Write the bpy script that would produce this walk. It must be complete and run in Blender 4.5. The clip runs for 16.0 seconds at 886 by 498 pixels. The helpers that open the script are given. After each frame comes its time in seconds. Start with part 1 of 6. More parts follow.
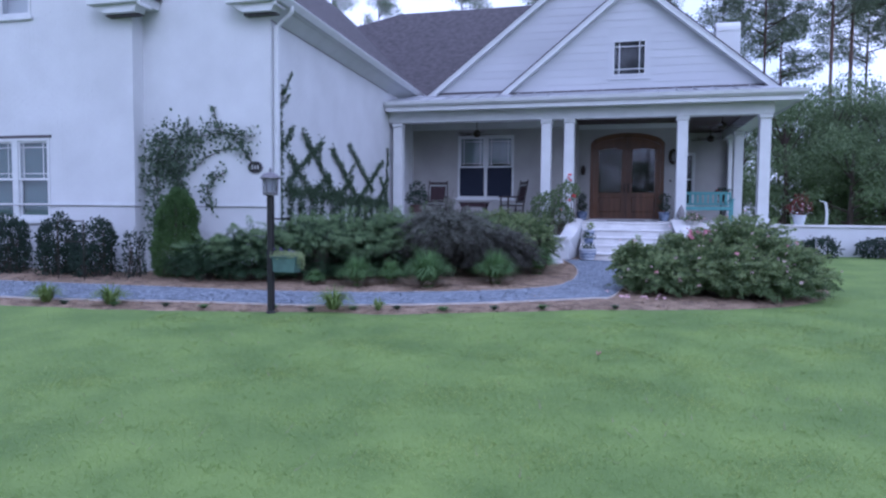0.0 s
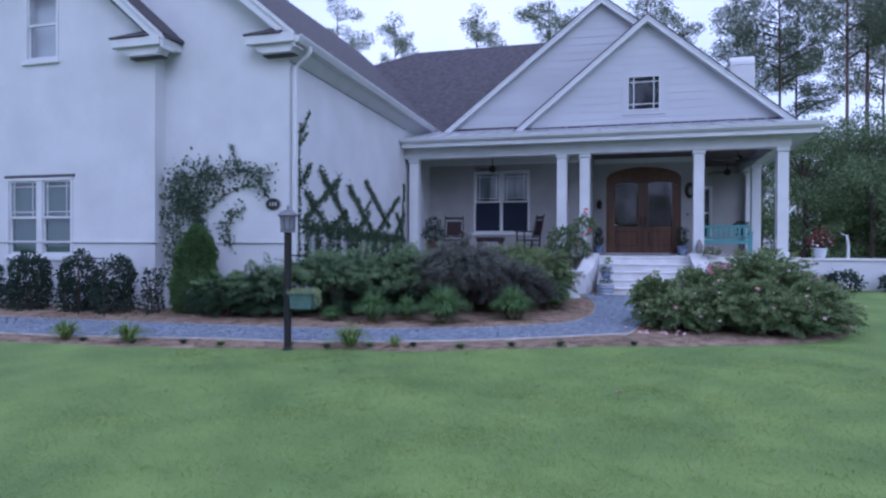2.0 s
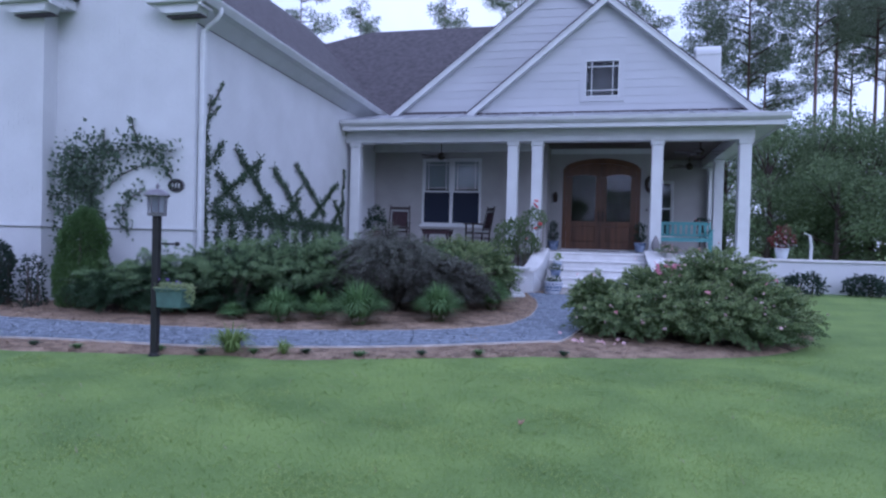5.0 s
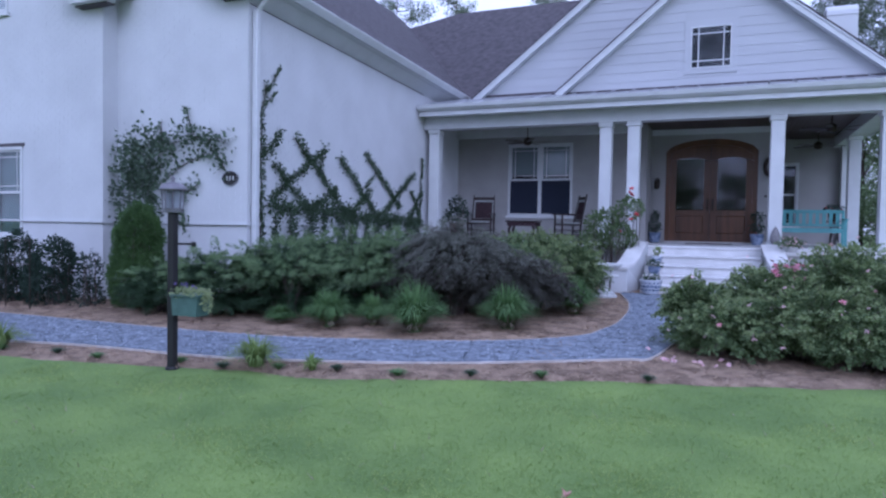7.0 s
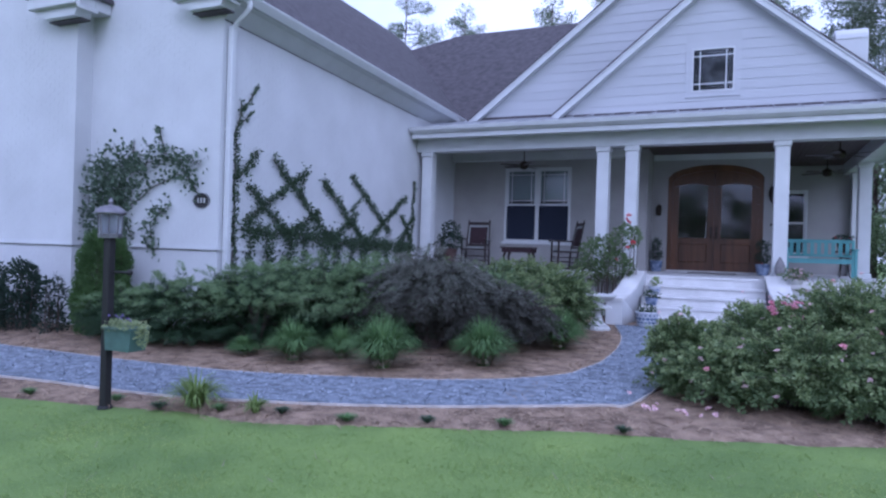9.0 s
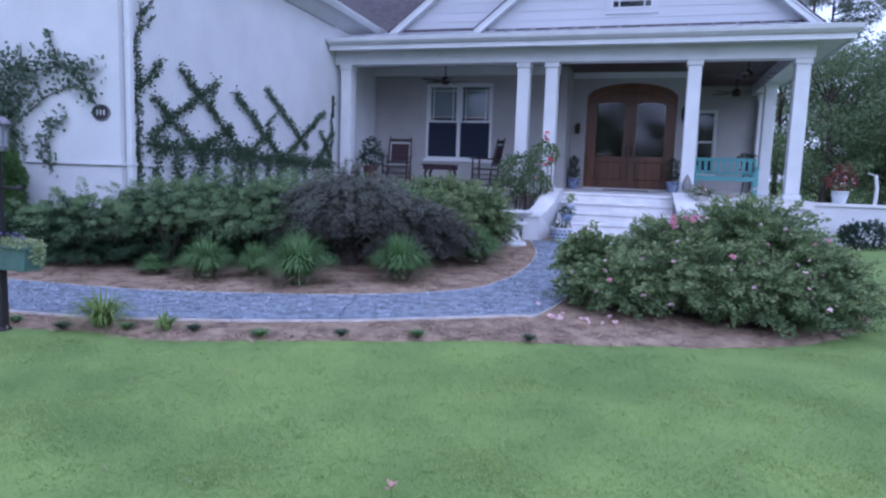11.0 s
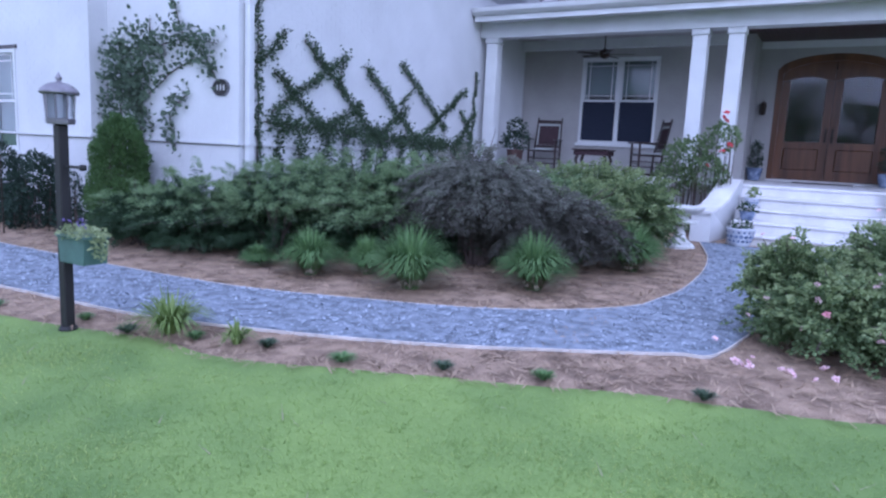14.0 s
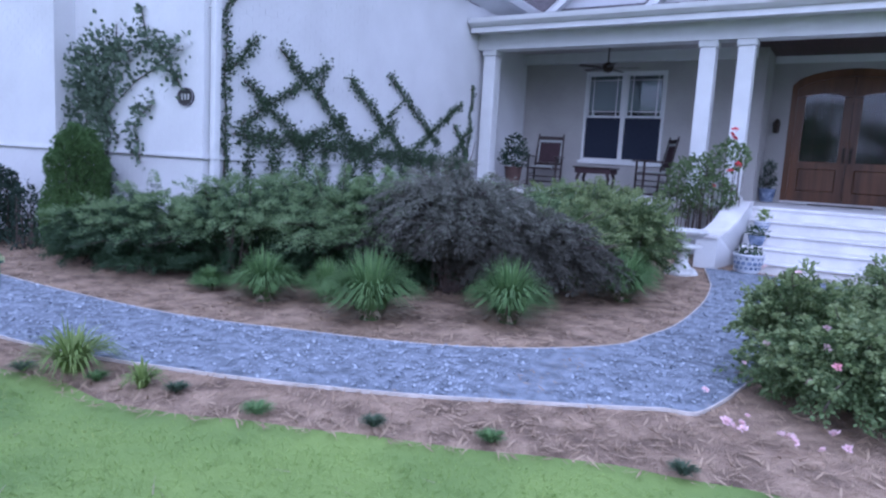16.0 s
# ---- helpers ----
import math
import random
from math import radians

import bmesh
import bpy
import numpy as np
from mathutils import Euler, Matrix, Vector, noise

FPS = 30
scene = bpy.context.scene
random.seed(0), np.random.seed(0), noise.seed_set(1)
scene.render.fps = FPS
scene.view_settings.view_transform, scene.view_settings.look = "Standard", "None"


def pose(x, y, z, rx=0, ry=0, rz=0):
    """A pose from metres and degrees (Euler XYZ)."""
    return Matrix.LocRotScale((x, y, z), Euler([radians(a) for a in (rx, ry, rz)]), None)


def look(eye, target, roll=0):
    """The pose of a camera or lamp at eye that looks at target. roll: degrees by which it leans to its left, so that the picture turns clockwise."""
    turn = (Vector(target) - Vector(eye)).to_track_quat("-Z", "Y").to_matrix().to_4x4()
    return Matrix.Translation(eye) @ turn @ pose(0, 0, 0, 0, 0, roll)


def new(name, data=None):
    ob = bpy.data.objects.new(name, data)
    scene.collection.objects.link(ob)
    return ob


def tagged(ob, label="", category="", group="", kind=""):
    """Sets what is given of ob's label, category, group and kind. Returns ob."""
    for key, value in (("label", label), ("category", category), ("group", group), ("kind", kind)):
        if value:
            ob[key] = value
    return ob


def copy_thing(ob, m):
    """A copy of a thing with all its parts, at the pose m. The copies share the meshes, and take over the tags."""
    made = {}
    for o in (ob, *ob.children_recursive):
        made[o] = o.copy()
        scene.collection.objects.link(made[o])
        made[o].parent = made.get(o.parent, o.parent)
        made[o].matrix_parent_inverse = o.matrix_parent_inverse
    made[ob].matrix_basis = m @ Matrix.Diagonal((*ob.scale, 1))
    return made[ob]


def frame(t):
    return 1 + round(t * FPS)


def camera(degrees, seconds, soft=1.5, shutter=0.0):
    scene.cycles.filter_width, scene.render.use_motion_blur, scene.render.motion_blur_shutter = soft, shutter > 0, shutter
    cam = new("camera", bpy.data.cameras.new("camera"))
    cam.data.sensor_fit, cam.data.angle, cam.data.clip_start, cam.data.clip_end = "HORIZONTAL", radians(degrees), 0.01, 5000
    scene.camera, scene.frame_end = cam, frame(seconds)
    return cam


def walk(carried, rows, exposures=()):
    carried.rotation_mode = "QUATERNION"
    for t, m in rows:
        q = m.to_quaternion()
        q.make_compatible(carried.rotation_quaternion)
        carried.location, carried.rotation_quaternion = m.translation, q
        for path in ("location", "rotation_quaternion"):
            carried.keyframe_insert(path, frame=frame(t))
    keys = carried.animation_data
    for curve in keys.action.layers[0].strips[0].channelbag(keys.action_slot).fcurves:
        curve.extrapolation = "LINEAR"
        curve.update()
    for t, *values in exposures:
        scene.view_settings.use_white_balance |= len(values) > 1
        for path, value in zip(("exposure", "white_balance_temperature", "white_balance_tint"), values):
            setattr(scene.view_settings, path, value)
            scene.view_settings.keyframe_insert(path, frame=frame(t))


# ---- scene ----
cam = camera(67.2, 16.0, soft=2.4)
PATH = [
    (0, (-0.326, -21.341, 1.146), (-0.83, -19.408, 1.033), 0.5),
    (0.5, (-0.309, -21.319, 1.167), (-0.823, -19.386, 1.116), 0.3),
    (1, (-0.296, -21.338, 1.173), (-0.807, -19.404, 1.164), 0.5),
    (1.5, (-0.312, -21.346, 1.172), (-0.843, -19.417, 1.171), 0.4),
    (2, (-0.33, -21.331, 1.171), (-0.882, -19.409, 1.16), 0.2),
    (2.5, (-0.326, -21.202, 1.152), (-0.899, -19.286, 1.117), -0.3),
    (3, (-0.206, -20.987, 1.195), (-0.744, -19.061, 1.146), 0.3),
    (3.2, (-0.168, -20.928, 1.201), (-0.657, -18.989, 1.163), 0.8),
    (5.3, (0.124, -19.621, 1.165), (-0.353, -17.679, 1.134), 1.5),
    (5.5, (0.128, -19.468, 1.173), (-0.404, -17.541, 1.143), 1.6),
    (6, (0.128, -19.216, 1.22), (-0.495, -17.315, 1.216), 1.5),
    (6.5, (0.251, -18.828, 1.238), (-0.457, -16.957, 1.255), 2.0),
    (7, (0.264, -18.469, 1.247), (-0.51, -16.626, 1.178), 1.0),
    (7.5, (0.259, -18.155, 1.261), (-0.505, -16.307, 1.246), 0.8),
    (8, (0.411, -17.868, 1.282), (-0.39, -16.035, 1.288), 3.1),
    (8.2, (0.43, -17.823, 1.303), (-0.405, -16.006, 1.306), 2.1),
    (10.3, (0.597, -17.749, 1.341), (-0.11, -15.879, 1.303), 1.7),
    (10.5, (0.6, -17.764, 1.328), (-0.088, -15.888, 1.232), 1.8),
    (11, (0.612, -17.744, 1.308), (0.02, -15.849, 1.069), 1.9),
    (11.5, (0.566, -17.573, 1.245), (0.074, -15.667, 0.891), 0.4),
    (12, (0.443, -17.31, 1.255), (-0.011, -15.407, 0.836), 2.1),
    (12.5, (0.431, -16.97, 1.242), (-0.073, -15.07, 0.871), 3.8),
    (13, (0.443, -16.713, 1.282), (-0.23, -14.866, 0.914), 2.9),
    (13.5, (0.306, -16.5, 1.283), (-0.532, -14.718, 0.935), 3.0),
    (14, (0.218, -16.297, 1.293), (-0.779, -14.589, 0.993), 2.7),
    (14.5, (0.272, -16.031, 1.291), (-0.777, -14.356, 0.985), 3.3),
    (15, (0.339, -15.795, 1.28), (-0.732, -14.142, 0.931), 1.4),
    (15.5, (0.284, -15.569, 1.272), (-0.76, -13.892, 0.962), 2.5),
    (16, (0.256, -15.454, 1.308), (-0.787, -13.766, 1.054), 3.3),
]
EXPOSURES = [(0, 0.7), (1, 0.47), (3.2, 0.47), (5.3, 0.52), (7, 0.63), (8.2, 0.68), (10.5, 0.76), (11.5, 0.93), (12.2, 1.0), (12.7, 1.03), (13.5, 1.15), (16, 1.08)]
walk(cam, [(t, look(eye, target, roll)) for t, eye, target, roll in PATH], EXPOSURES)


# ---- world and light ----
world = bpy.data.worlds.new("world")
scene.world = world
world.use_nodes = True
wn, wl = world.node_tree.nodes, world.node_tree.links
sky = wn.new("ShaderNodeTexSky")
sky.sky_type, sky.sun_disc = "NISHITA", False
sky.sun_elevation, sky.sun_rotation = radians(30), radians(150)
sky.air_density, sky.dust_density, sky.ozone_density = 1.0, 3.0, 1.6
wn["Background"].inputs["Strength"].default_value = 0.11
co = wn.new("ShaderNodeTexCoord")
cl = wn.new("ShaderNodeTexNoise")
cl.inputs["Scale"].default_value, cl.inputs["Detail"].default_value = 2.2, 6
cr = wn.new("ShaderNodeValToRGB")
cr.color_ramp.elements[0].position, cr.color_ramp.elements[1].position = 0.25, 0.6
cr.color_ramp.elements[0].color, cr.color_ramp.elements[1].color = (0.55, 0.55, 0.55, 1), (1, 1, 1, 1)
cm = wn.new("ShaderNodeMix")
cm.data_type = "RGBA"
cm.inputs[7].default_value = (7.15, 6.95, 7.1, 1)
wl.new(co.outputs["Generated"], cl.inputs["Vector"])
wl.new(cl.outputs[0], cr.inputs[0])
wl.new(cr.outputs[0], cm.inputs[0])
wl.new(sky.outputs[0], cm.inputs[6])
wl.new(cm.outputs[2], wn["Background"].inputs["Color"])
sun = new("sun", bpy.data.lights.new("sun", "SUN"))
sun.data.energy, sun.data.angle, sun.data.color = 0.6, radians(40), (1.0, 0.96, 0.92)
sun.matrix_world = look((0, 0, 0), (-0.43, 0.75, -0.5))
scene.view_settings.use_white_balance = True
scene.view_settings.white_balance_temperature = 4650
scene.view_settings.white_balance_tint = 25


# ---- materials ----
def mat(name, color, rough=0.7, metal=0.0, spread=0.25, scale=3.0, fine=60.0, bump=0.15, depth=0.004, second=None, spec=None, per_object=0.0, stretch=(1, 1, 1)):
    """Colour varied at two scales, with fine relief; second: another colour mixed in by the coarse noise."""
    m = bpy.data.materials.new(name)
    m.use_nodes = True
    nt = m.node_tree
    n, l = nt.nodes, nt.links
    b = n["Principled BSDF"]
    b.inputs["Roughness"].default_value, b.inputs["Metallic"].default_value = rough, metal
    if spec is not None:
        b.inputs["Specular IOR Level"].default_value = spec
    geo = n.new("ShaderNodeNewGeometry")
    mp = n.new("ShaderNodeMapping")
    mp.inputs["Scale"].default_value = stretch
    l.new(geo.outputs["Position"], mp.inputs["Vector"])
    a = n.new("ShaderNodeTexNoise")
    a.inputs["Scale"].default_value, a.inputs["Detail"].default_value = scale, 5
    f = n.new("ShaderNodeTexNoise")
    f.inputs["Scale"].default_value, f.inputs["Detail"].default_value = fine, 3
    l.new(mp.outputs[0], a.inputs["Vector"])
    l.new(mp.outputs[0], f.inputs["Vector"])
    dark = tuple(c * (1 - spread) for c in color) + (1,)
    light = tuple(min(1, c * (1 + spread * 0.6)) for c in (second or color)) + (1,)
    r = n.new("ShaderNodeValToRGB")
    r.color_ramp.elements[0].position, r.color_ramp.elements[1].position = 0.32, 0.68
    r.color_ramp.elements[0].color, r.color_ramp.elements[1].color = dark, light
    l.new(a.outputs[0], r.inputs[0])
    mix = n.new("ShaderNodeMix")
    mix.data_type, mix.blend_type = "RGBA", "MULTIPLY"
    mix.inputs[0].default_value = 0.8
    r2 = n.new("ShaderNodeValToRGB")
    r2.color_ramp.elements[0].position, r2.color_ramp.elements[1].position = 0.3, 0.7
    k = 1 - spread * 0.7
    r2.color_ramp.elements[0].color = (k, k, k, 1)
    l.new(f.outputs[0], r2.inputs[0])
    l.new(r.outputs[0], mix.inputs[6])
    l.new(r2.outputs[0], mix.inputs[7])
    out = mix.outputs[2]
    if per_object:
        oi = n.new("ShaderNodeObjectInfo")
        hsv = n.new("ShaderNodeHueSaturation")
        mr = n.new("ShaderNodeMapRange")
        mr.inputs[3].default_value, mr.inputs[4].default_value = 1 - per_object, 1 + per_object
        l.new(oi.outputs["Random"], mr.inputs[0])
        l.new(mr.outputs[0], hsv.inputs["Value"])
        l.new(out, hsv.inputs["Color"])
        out = hsv.outputs[0]
    l.new(out, b.inputs["Base Color"])
    if bump:
        bp = n.new("ShaderNodeBump")
        bp.inputs["Strength"].default_value, bp.inputs["Distance"].default_value = bump, depth
        l.new(f.outputs[0], bp.inputs["Height"])
        l.new(bp.outputs[0], b.inputs["Normal"])
    return m


def leaf_mat(name, a, b_, rough=0.55, through_leaf=0.25, patch=2.5):
    """Foliage: each leaf has its own shade between two colours."""
    m = bpy.data.materials.new(name)
    m.use_nodes = True
    n, l = m.node_tree.nodes, m.node_tree.links
    b = n["Principled BSDF"]
    b.inputs["Roughness"].default_value = rough
    b.inputs["Specular IOR Level"].default_value = 0.3
    g = n.new("ShaderNodeNewGeometry")
    r = n.new("ShaderNodeValToRGB")
    r.color_ramp.elements[0].color, r.color_ramp.elements[1].color = a + (1,), b_ + (1,)
    noise_ = n.new("ShaderNodeTexNoise")
    noise_.inputs["Scale"].default_value = patch
    mix = n.new("ShaderNodeMath")
    mix.operation = "MULTIPLY_ADD"
    mix.inputs[1].default_value = 0.55
    half = n.new("ShaderNodeMath")
    half.operation = "MULTIPLY"
    half.inputs[1].default_value = 0.6
    l.new(noise_.outputs[0], half.inputs[0])
    l.new(g.outputs["Position"], noise_.inputs["Vector"])
    l.new(g.outputs["Random Per Island"], mix.inputs[0])
    l.new(half.outputs[0], mix.inputs[2])
    l.new(mix.outputs[0], r.inputs[0])
    l.new(r.outputs[0], b.inputs["Base Color"])
    tr = n.new("ShaderNodeBsdfTranslucent")
    l.new(r.outputs[0], tr.inputs["Color"])
    ms = n.new("ShaderNodeMixShader")
    ms.inputs[0].default_value = through_leaf
    l.new(b.outputs[0], ms.inputs[1])
    l.new(tr.outputs[0], ms.inputs[2])
    l.new(ms.outputs[0], n["Material Output"].inputs[0])
    return m


def glass_mat(name, rough=0.012):
    """Clear glass, smooth or dusty."""
    m = bpy.data.materials.new(name)
    m.use_nodes = True
    n, l = m.node_tree.nodes, m.node_tree.links
    b = n["Principled BSDF"]
    b.inputs["Roughness"].default_value = rough
    b.inputs["Transmission Weight"].default_value = 1.0
    b.inputs["IOR"].default_value = 1.45
    b.inputs["Base Color"].default_value = (0.75, 0.8, 0.82, 1)
    return m


WHITE = mat("white_paint", (0.58, 0.595, 0.61), 0.5, spread=0.06, bump=0.05)
BRICK = mat("painted_brick", (0.575, 0.585, 0.605), 0.75, spread=0.07, scale=1.2, fine=35, bump=0.5, depth=0.006)
SIDING = mat("siding_paint", (0.44, 0.45, 0.48), 0.6, spread=0.05, scale=0.8, bump=0.08, per_object=0.03)


def coursed(m, bw=0.21, bh=0.075):
    """Adds fine brick joints to a painted brick material."""
    n, l = m.node_tree.nodes, m.node_tree.links
    g = n.new("ShaderNodeNewGeometry")
    sp = n.new("ShaderNodeSeparateXYZ")
    ad = n.new("ShaderNodeMath")
    cb = n.new("ShaderNodeCombineXYZ")
    l.new(g.outputs["Position"], sp.inputs[0])
    l.new(sp.outputs[0], ad.inputs[0])
    l.new(sp.outputs[1], ad.inputs[1])
    l.new(ad.outputs[0], cb.inputs[0])
    l.new(sp.outputs[2], cb.inputs[1])
    t = n.new("ShaderNodeTexBrick")
    t.inputs["Scale"].default_value = 1.0
    t.inputs["Brick Width"].default_value, t.inputs["Row Height"].default_value, t.inputs["Mortar Size"].default_value = bw, bh, 0.006
    t.inputs["Color1"].default_value = t.inputs["Color2"].default_value = (1, 1, 1, 1)
    t.inputs["Mortar"].default_value = (0, 0, 0, 1)
    l.new(cb.outputs[0], t.inputs["Vector"])
    b = n.new("ShaderNodeBump")
    b.inputs["Strength"].default_value, b.inputs["Distance"].default_value = 0.45, 0.006
    l.new(t.outputs[0], b.inputs["Height"])
    p = n["Principled BSDF"]
    l.new(p.inputs["Normal"].links[0].from_socket, b.inputs["Normal"])
    l.new(b.outputs[0], p.inputs["Normal"])
    return m


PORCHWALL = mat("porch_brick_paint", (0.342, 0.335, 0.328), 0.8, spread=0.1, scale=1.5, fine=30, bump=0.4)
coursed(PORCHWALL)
TREAD = mat("step_paint", (0.64, 0.635, 0.64), 0.6, spread=0.12, scale=4, bump=0.1)
SHINGLE = mat("shingles", (0.085, 0.075, 0.085), 0.9, spread=0.35, scale=6, fine=90, bump=0.6, depth=0.01)
METALROOF = mat("metal_roof", (0.42, 0.43, 0.46), 0.45, metal=0.3, spread=0.2, scale=1.5, bump=0.05)
DARKTRIM = mat("dark_flashing", (0.07, 0.06, 0.07), 0.6, spread=0.2)
DOORWOOD = mat("stained_door_wood", (0.078, 0.032, 0.015), 0.3, spread=0.22, scale=1.5, fine=22, bump=0.1, second=(0.116, 0.051, 0.023), stretch=(5, 5, 0.5))
CEILWOOD = mat("ceiling_wood", (0.055, 0.033, 0.03), 0.5, spread=0.3, scale=3, fine=30, stretch=(8, 1, 1))
DARKWOOD = mat("chair_wood", (0.026, 0.014, 0.014), 0.4, spread=0.3, scale=8, fine=60)
SEATMAT = mat("maroon_seat", (0.03, 0.012, 0.017), 0.8, spread=0.25, scale=10, fine=120)
CUSHION = mat("pale_cushion", (0.30, 0.32, 0.31), 0.9, spread=0.12)
LAWN = mat("lawn", (0.133, 0.215, 0.050), 0.9, spread=0.11, scale=1.3, fine=70, bump=0.35, depth=0.015, second=(0.185, 0.268, 0.063))
MULCH = mat("pine_straw", (0.255, 0.175, 0.12), 0.95, spread=0.4, scale=5, fine=80, bump=1.0, depth=0.02, second=(0.37, 0.27, 0.19))
GRAVEL = mat("gravel", (0.19, 0.225, 0.28), 0.85, spread=0.35, scale=9, fine=70, bump=1.0, depth=0.02, second=(0.26, 0.295, 0.36))
EDGING = mat("pale_edging", (0.60, 0.56, 0.53), 0.7, spread=0.2, scale=8)
BLACK = mat("black_paint", (0.012, 0.011, 0.012), 0.6, spread=0.2)
LAMPMETAL = mat("lamp_metal", (0.22, 0.21, 0.24), 0.4, metal=0.6, spread=0.2, scale=10)
TEAL = mat("teal_paint", (0.12, 0.33, 0.34), 0.5, spread=0.12, scale=6)
GREENPOT = mat("green_planter", (0.075, 0.14, 0.118), 0.5, spread=0.2, scale=10)
BLUEPOT = mat("blue_glaze", (0.11, 0.155, 0.27), 0.2, spread=0.3, scale=10, second=(0.25, 0.3, 0.42))
CHINA = mat("china_white", (0.62, 0.65, 0.72), 0.2, spread=0.05)
TERRA = mat("clay", (0.062, 0.034, 0.029), 0.8, spread=0.2, scale=8)
STONE = mat("cast_stone", (0.55, 0.56, 0.56), 0.8, spread=0.2, scale=7, fine=60, bump=0.3)
PINEBARK = mat("pine_bark", (0.17, 0.11, 0.095), 0.95, spread=0.4, scale=3, fine=30, bump=0.8, depth=0.02, stretch=(1, 1, 0.3))
BARK = mat("bark", (0.10, 0.075, 0.065), 0.95, spread=0.4, scale=8, fine=40, bump=0.8, depth=0.02, stretch=(1, 1, 0.3))
BRONZE = mat("dark_bronze", (0.035, 0.025, 0.02), 0.4, metal=0.5, spread=0.2)
# near black stands in for the lack of light indoors, so panes look dark
INSIDE = mat("unlit_black", (0.018, 0.018, 0.024), 0.9, spread=0.1)
CURTAIN = mat("pale_blind", (0.16, 0.21, 0.215), 0.8, spread=0.08, stretch=(1, 1, 12))
DIMBLIND = mat("dim_blind", (0.13, 0.185, 0.19), 0.8, spread=0.15, stretch=(1, 1, 12))
GLASS = glass_mat("window_glass")
LAMPGLASS = glass_mat("dusty_lantern_glass", rough=0.35)
LAMPGLASS.node_tree.nodes["Principled BSDF"].inputs["Base Color"].default_value = (0.45, 0.48, 0.52, 1)
SCREEN = mat("insect_screen", (0.022, 0.027, 0.045), 0.75, spread=0.1, scale=20, spec=0.15)
PINE = leaf_mat("pine_needles", (0.08, 0.105, 0.07), (0.27, 0.31, 0.22), through_leaf=0.55)
BROADLEAF = leaf_mat("woodland_leaves", (0.07, 0.11, 0.05), (0.23, 0.30, 0.15), through_leaf=0.35)
# juniper green kept dark, with the shade under the sprays put in
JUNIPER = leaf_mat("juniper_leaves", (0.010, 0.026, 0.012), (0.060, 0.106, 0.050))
DARKLEAF = leaf_mat("dark_shrub_leaves", (0.010, 0.022, 0.018), (0.045, 0.075, 0.05))
ARBLEAF = leaf_mat("arborvitae_leaves", (0.025, 0.06, 0.018), (0.12, 0.20, 0.065))
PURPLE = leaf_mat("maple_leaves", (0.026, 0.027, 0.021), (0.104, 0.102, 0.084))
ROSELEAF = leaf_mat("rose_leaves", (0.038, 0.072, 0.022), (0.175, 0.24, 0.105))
GRASSY = leaf_mat("strap_leaves", (0.028, 0.078, 0.024), (0.20, 0.32, 0.12))
LIME = leaf_mat("lime_strap_leaves", (0.08, 0.14, 0.03), (0.25, 0.33, 0.10))
# tip colours: pale new growth, lightened further to paint in light from above
JUNTIP = leaf_mat("juniper_lit_new_growth", (0.075, 0.142, 0.054), (0.26, 0.35, 0.175))
ROSETIP = leaf_mat("rose_lit_new_growth", (0.10, 0.16, 0.05), (0.29, 0.35, 0.165))
MAPLETIP = leaf_mat("maple_lit_new_growth", (0.08, 0.088, 0.072), (0.22, 0.225, 0.19))
DRYBLADE = leaf_mat("dry_blades", (0.20, 0.17, 0.11), (0.42, 0.37, 0.28))
LOOSEVINE = leaf_mat("loose_vine_leaves", (0.035, 0.062, 0.042), (0.165, 0.22, 0.15))
VINE = leaf_mat("vine_leaves", (0.028, 0.052, 0.03), (0.11, 0.16, 0.095))
TURF = leaf_mat("turf_blades", (0.140, 0.235, 0.060), (0.34, 0.45, 0.125), through_leaf=0.5, patch=1.3)
TURFPALE = leaf_mat("turf_blades_pale", (0.27, 0.37, 0.10), (0.42, 0.50, 0.17), through_leaf=0.5, patch=1.3)
TURFDARK = leaf_mat("turf_blades_deep", (0.155, 0.245, 0.06), (0.27, 0.38, 0.10), through_leaf=0.45, patch=1.3)
STRAW = leaf_mat("straw_needles", (0.15, 0.095, 0.06), (0.46, 0.35, 0.24), through_leaf=0.0)
STONES = leaf_mat("gravel_stones", (0.10, 0.125, 0.165), (0.46, 0.51, 0.60), through_leaf=0.0)
PALEROSE = mat("rose_pink_petals", (0.72, 0.30, 0.40), 0.6, spread=0.2, scale=20)
PINK = mat("pink_petals", (0.75, 0.36, 0.42), 0.6, spread=0.2, scale=20)
PALEPINK = mat("pale_pink_petals", (0.85, 0.62, 0.66), 0.6, spread=0.15, scale=20)
RED = mat("red_petals", (0.65, 0.06, 0.08), 0.6, spread=0.2, scale=20)


# ---- mesh helpers ----
def holder(name, loc=(0, 0, 0), rz=0):
    e = new(name)
    e.matrix_world = pose(*loc, 0, 0, rz)
    return e


def part(name, bm, material, parent=None, label=""):
    """Links a bmesh as one mesh object, under a thing or on its own."""
    me = bpy.data.meshes.new(name)
    bmesh.ops.recalc_face_normals(bm, faces=bm.faces)
    bm.to_mesh(me)
    bm.free()
    me.materials.append(material)
    ob = new(name, me)
    if parent:
        ob.parent = parent
    return tagged(ob, label)


def raw(name, verts, faces, material, parent=None, label="", smooth=False):
    me = bpy.data.meshes.new(name)
    me.from_pydata(verts, [], faces)
    me.materials.append(material)
    if smooth:
        me.shade_smooth()
    ob = new(name, me)
    if parent:
        ob.parent = parent
    return tagged(ob, label)


